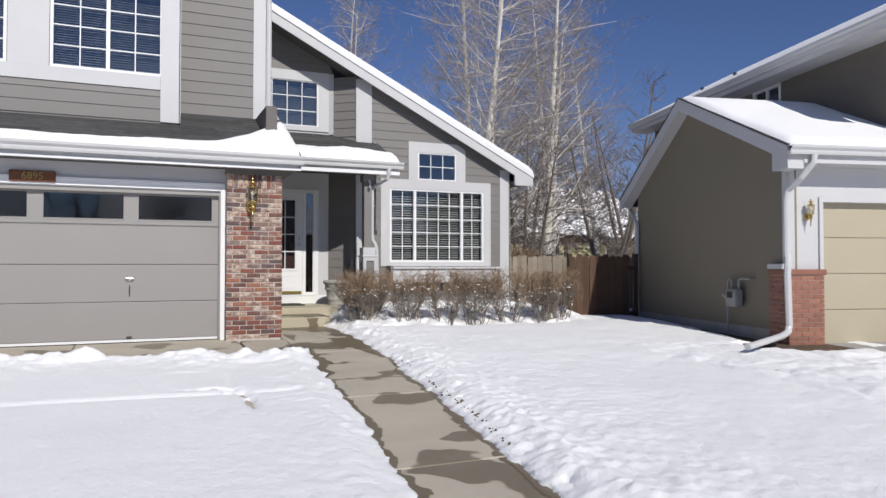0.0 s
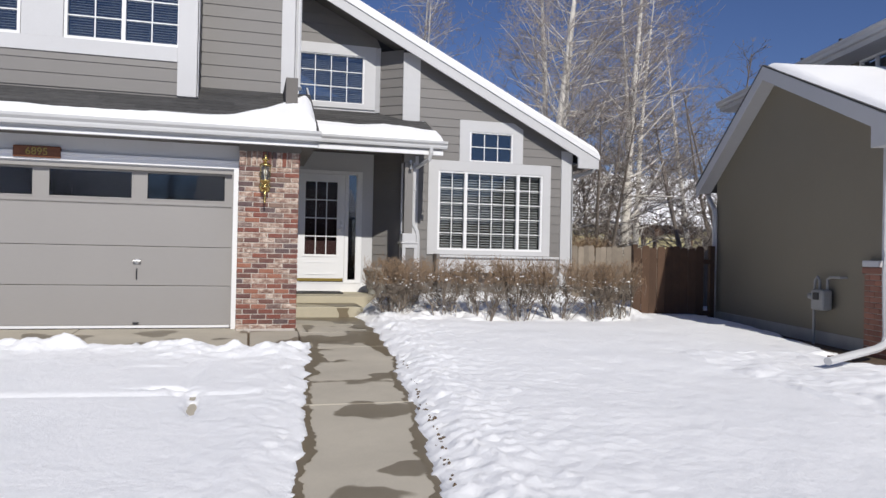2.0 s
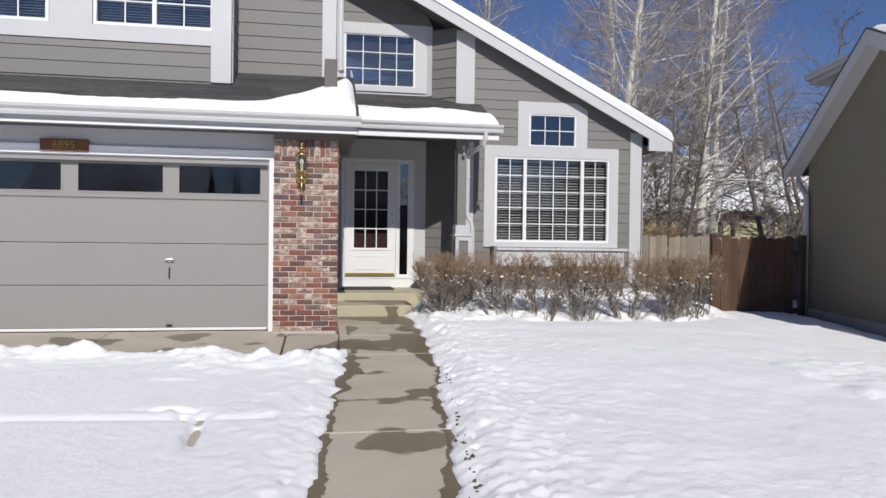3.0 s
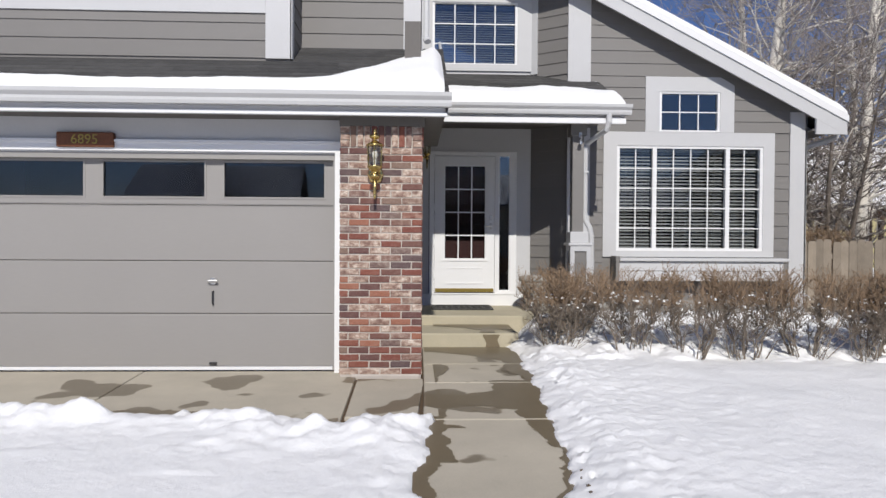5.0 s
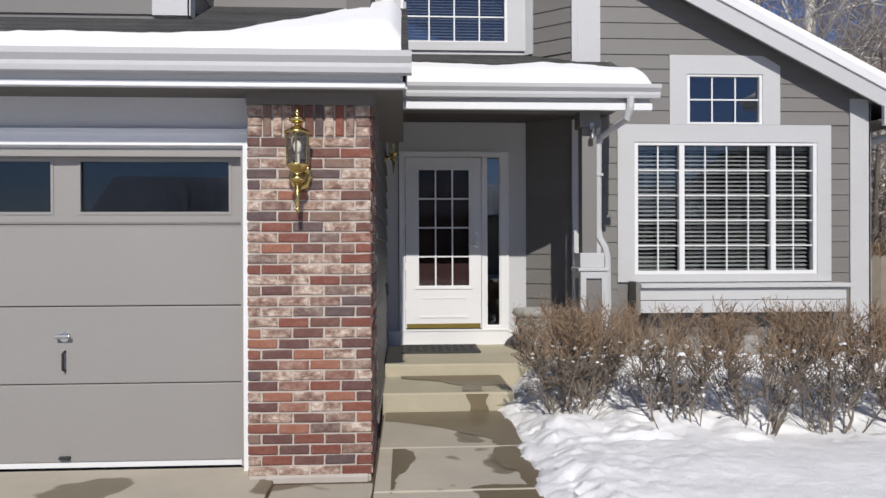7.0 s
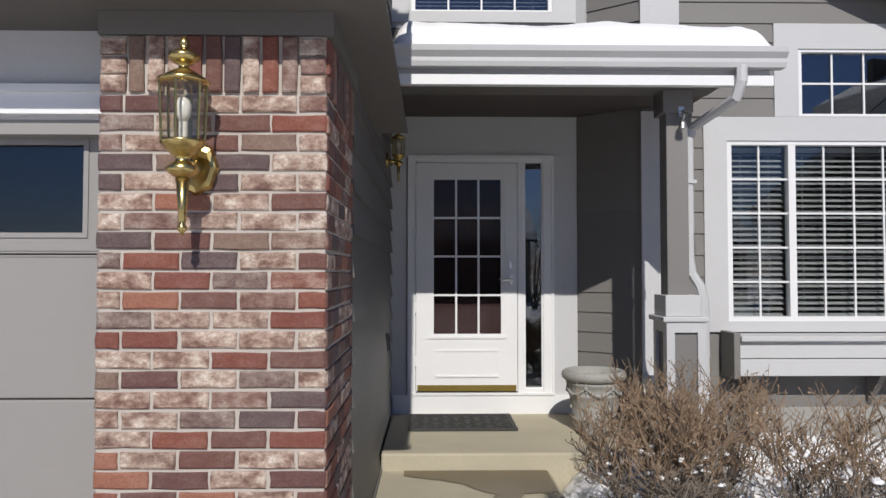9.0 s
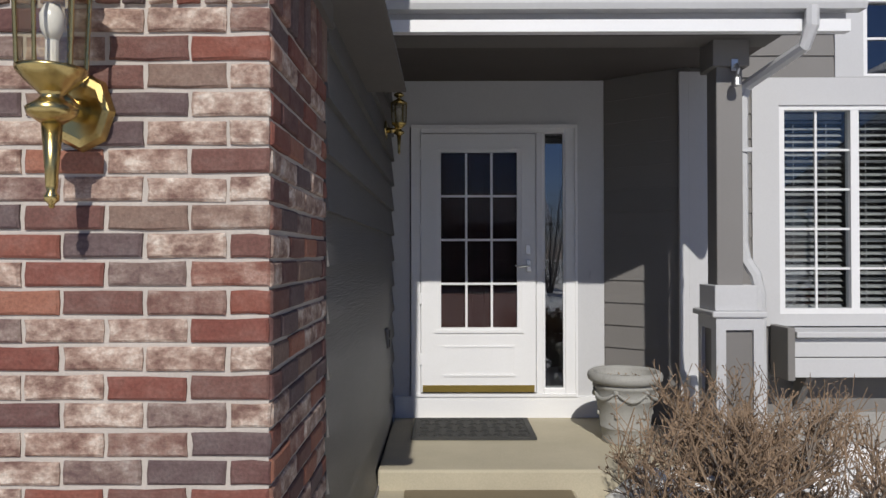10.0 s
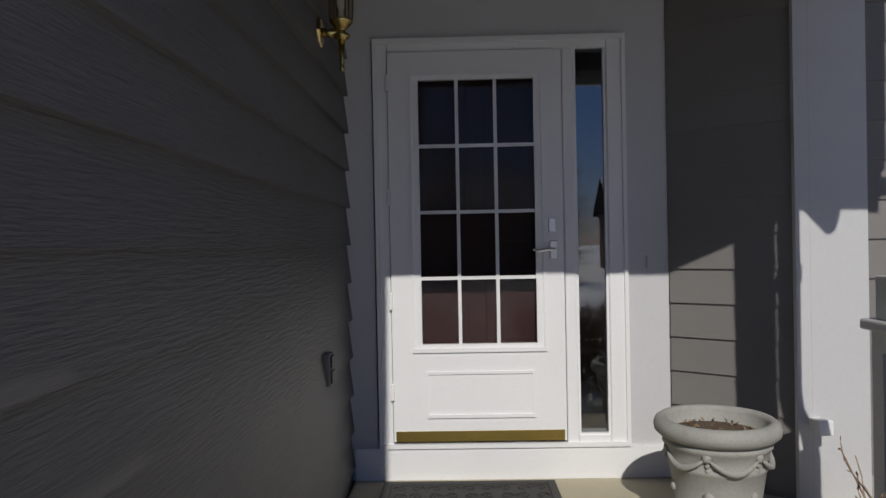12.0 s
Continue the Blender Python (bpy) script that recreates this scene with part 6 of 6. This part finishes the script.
    drive = tagged(part("driveway", boxes((0.60, 5.3, -0.9, 0.08, -0.30, -0.065)), OLD_CONCRETE), "bare wet strip of the neighbour's concrete drive", "driveway", kind="structure")
    drive.matrix_world = base
    # downspout, lamp and gas meter
    d = thing("downspout", "white downspout down the pier and out over the snow", "downspout")
    d.matrix_world = base @ pose(-0.1, -0.2, -0.15)
    bm = tube(bmesh.new(), [Vector(p) - Vector((-0.1, -0.2, -0.15)) for p in ((0.12, -0.43, EZ - 0.2), (0.10, -0.43, EZ - 0.32), (0.0, -0.30, EZ - 0.52), (-0.06, -0.10, EZ - 0.68), (-0.065, -0.07, EZ - 0.8), (-0.065, -0.07, 1.24),
                            (-0.10, -0.14, 1.15), (-0.15, -0.20, 1.05), (-0.155, -0.20, 0.95), (-0.13, -0.19, 0.22), (-0.18, -0.23, 0.14), (-0.35, -0.34, 0.10), (-1.25, -0.90, 0.03))], 0.048, 8, 0.85)
    part("pipe", bm, GUTTER, d)
    lan = copy_thing(bpy.data.objects["wall_lantern"], base @ pose(0.30, -0.02, 1.78) @ Matrix.Scale(0.62, 4))
    tagged(lan, "brass coach lantern on the neighbour's pale front wall", "lamp")
    g = thing("gas_meter", "grey gas meter with pipes on the neighbour's wall", "meter")
    g.matrix_world = base @ pose(0, 1.15, 0.4)
    part("case", boxes((-0.20, -0.05, -0.14, 0.14, 0.02, 0.30), bevel=0.03), GREY_METER, g)
    part("dial", boxes((-0.215, -0.20, -0.07, 0.07, 0.16, 0.26), bevel=0.01), DARK_METAL, g)
    pp = bmesh.new()
    tube(pp, [(-0.10, 0.09, 0.28), (-0.10, 0.09, 0.42), (-0.10, 0.14, 0.47), (-0.10, 0.20, 0.42), (-0.10, 0.22, 0.2), (-0.10, 0.22, -0.55)], 0.018, 8)
    tube(pp, [(-0.10, -0.09, 0.28), (-0.10, -0.09, 0.44), (-0.10, -0.16, 0.47), (-0.08, -0.35, 0.47), (0.0, -0.36, 0.47)], 0.018, 8)
    part("pipework", pp, GREY_METER, g)
    rg = lathe([(0.0, 0.0), (0.07, 0.0), (0.075, 0.02), (0.04, 0.05), (0.035, 0.09), (0.0, 0.09)], 16)
    bmesh.ops.rotate(rg, cent=(0, 0, 0), matrix=Matrix.Rotation(radians(-90), 3, "Y"), verts=rg.verts)
    bmesh.ops.translate(rg, vec=(-0.08, 0.24, 0.2), verts=rg.verts)
    part("regulator", rg, GREY_METER, g, smooth=True)


build_neighbour()


# ---- far houses ----
def far_house(label, at, turn, w, d, h, ridge, wall, group):
    t = thing("house", label, "house", at, turn, group)
    part("wall", prism([(-w / 2, -0.5), (w / 2, -0.5), (w / 2, h), (-w / 2, h)], "y", 0, d), wall, t)
    r = part("roof", prism([(-0.5, h - 0.1), (d / 2, h + ridge), (d + 0.5, h - 0.1), (d + 0.5, h + 0.05), (d / 2, h + ridge + 0.15), (-0.5, h + 0.05)], "x", -w / 2 - 0.5, w / 2 + 0.5), SHINGLE, t)
    part("snow_layer", prism([(-0.5, h + 0.06), (d / 2, h + ridge + 0.16), (d + 0.5, h + 0.06), (d + 0.5, h + 0.14), (d / 2, h + ridge + 0.26), (-0.5, h + 0.14)], "x", -w / 2 - 0.48, w / 2 + 0.48), SNOW, r, "even snow")
    for x in (-w / 4, w / 4):
        win = part("window", boxes((x - 0.6, x + 0.6, -0.04, 0.02, h - 1.6, h - 0.4)), WHITE, t)
        # Solid near-black pane, in place of an unlit room behind glass.
        part("pane", boxes((x - 0.54, x + 0.54, -0.05, -0.04, h - 1.54, h - 0.46)), DARK_ROOM, win)
    return t


YELLOW = plain("pale_yellow_paint", (0.42, 0.37, 0.19), 0.7)
BROWN_WALL = plain("brown_brick_wall", (0.22, 0.13, 0.09), 0.9, var=0.2)
far_house("yellow house with a snowy roof beyond the gardens", (25.0, 36.0, 0.2), 5, 13, 9, 2.6, 3.4, YELLOW, "houses beyond the gardens")
far_house("brick house with a snowy roof beyond the gardens", (12.0, 44.0, 0.2), -4, 12, 8, 2.6, 2.6, BROWN_WALL, "houses beyond the gardens")
far_house("tan house with a snowy roof across the street", (4.0, -34.0, -0.7), 180, 12, 9, 4.6, 2.6, TAN, "houses across the street")
far_house("grey house with a snowy roof across the street", (-12.0, -33.0, -0.7), 176, 11, 9, 4.2, 2.8, SIDING, "houses across the street")
far_house("brown house with a snowy roof across the street", (20.0, -34.0, -0.7), 184, 12, 9, 4.4, 2.6, BROWN_WALL, "houses across the street")


def build_pergola():
    p = thing("pergola", "brown timber pergola in a far garden", "pergola", (17.2, 25.5, 0), 10)
    for x in (0.0, 2.6):
        for y in (0.0, 2.2):
            part("post", boxes((x, x + 0.14, y, y + 0.14, -0.2, 2.1)), DARK_FENCE, p)
    for y in (0.0, 2.2):
        part("beam", boxes((-0.4, 3.1, y + 0.03, y + 0.10, 2.1, 2.32)), DARK_FENCE, p)
    for i in range(9):
        part("rafter", boxes((-0.2 + i * 0.38, -0.14 + i * 0.38, -0.4, 2.8, 2.3, 2.45)), DARK_FENCE, p)


build_pergola()


# ---- the brick pillar, piece by piece ----
def build_pillar():
    p = tagged(part("brick_pillar", boxes((PIL_X0 + 0.006, PIL_X1 - 0.004, 9.154, 9.925, -0.05, 2.478)), MORTAR), "corner pillar of tumbled red, brown and buff bricks", "pillar", kind="structure")
    under(part("footing", boxes((1.42, 2.085, 9.135, 9.20, -0.06, 0.025), bevel=0.02), MORTAR, label="crumbling mortar foot"), p)
    rr = random.Random(31)
    shapes = {}

    def brick(w, h, m):
        key = (round(w, 3), round(h, 3), rr.randrange(6))
        if key not in shapes:
            c, bm = 0.006, bmesh.new()
            rim = [(0, 0), (w / 2, 0), (w, 0), (w, h / 2), (w, h), (w / 2, h), (0, h), (0, h / 2)]
            rim = [(x + rr.gauss(0, 0.0013), z + rr.gauss(0, 0.0012)) for x, z in rim]
            face = [(w / 2 + (x - w / 2) * (1 - 2 * c / w) + rr.gauss(0, 0.0008), -0.005 + rr.gauss(0, 0.0007), h / 2 + (z - h / 2) * (1 - 2 * c / h) + rr.gauss(0, 0.0008)) for x, z in rim]
            rings = [[(x, 0.03, z) for x, z in rim], [(x, -0.0005, z) for x, z in rim], face]
            vs = [[bm.verts.new(q) for q in ring] for ring in rings]
            for a, b in zip(vs, vs[1:]):
                for i in range(8):
                    j = (i + 1) % 8
                    bm.faces.new((a[i], a[j], b[j], b[i]))
            hub = bm.verts.new((w / 2, -0.0055, h / 2))
            for i in range(8):
                bm.faces.new((vs[2][i], vs[2][(i + 1) % 8], hub))
            ob = part("brick", bm, BRICK)
            shapes[key] = ob.data
        else:
            ob = mesh_part("brick", shapes[key], BRICK)
        ob.matrix_world = m @ pose(rr.gauss(0, 0.0008), rr.gauss(0, 0.0010), rr.gauss(0, 0.0008), rr.gauss(0, 0.4), rr.gauss(0, 0.3), rr.gauss(0, 0.2))
        under(ob, p)
    step, long, joint = 0.068, 0.2, 0.0115
    width, deep = PIL_X1 - PIL_X0, 0.77
    for row in range(32):
        z = 0.018 + row * step
        hh = step - joint
        # front, laid from the right-hand corner
        u, w = 0.0, (0.095 if row % 2 else long - joint)
        while u < width - 0.03:
            e = min(w, width - u)
            brick(e, hh, pose(PIL_X1 - u - e, 9.15, z))
            u += e + joint
            w = long - joint
        u, w = 0.0, (long - joint if row % 2 else 0.095)
        while u < deep - 0.03:
            e = min(w, deep - u)
            brick(e, hh, pose(PIL_X1, 9.155 + u, z, 0, 0, 90))
            u += e + joint
            w = long - joint
    # soldier course between short corner stacks
    z, n, stack = 0.018 + 32 * step, 9, 0.098
    for i in range(n):
        w = (width - 2 * stack) / n
        brick(w - joint, 0.195, pose(PIL_X0 + stack + i * w + joint / 2, 9.142, z))
    for row in range(3):
        hh = 0.065 - joint * 0.6
        for x in (PIL_X0 + joint / 2, PIL_X1 - stack + joint / 2):
            brick(stack - joint, hh, pose(x, 9.142, z + row * 0.065))
        brick(stack - joint, hh, pose(PIL_X1 + 0.006, 9.155, z + row * 0.065, 0, 0, 90))
    for i in range(1, 8):
        w = deep / 8
        brick(w - joint, 0.195, pose(PIL_X1 + 0.006, 9.155 + i * w, z, 0, 0, 90))


build_pillar()
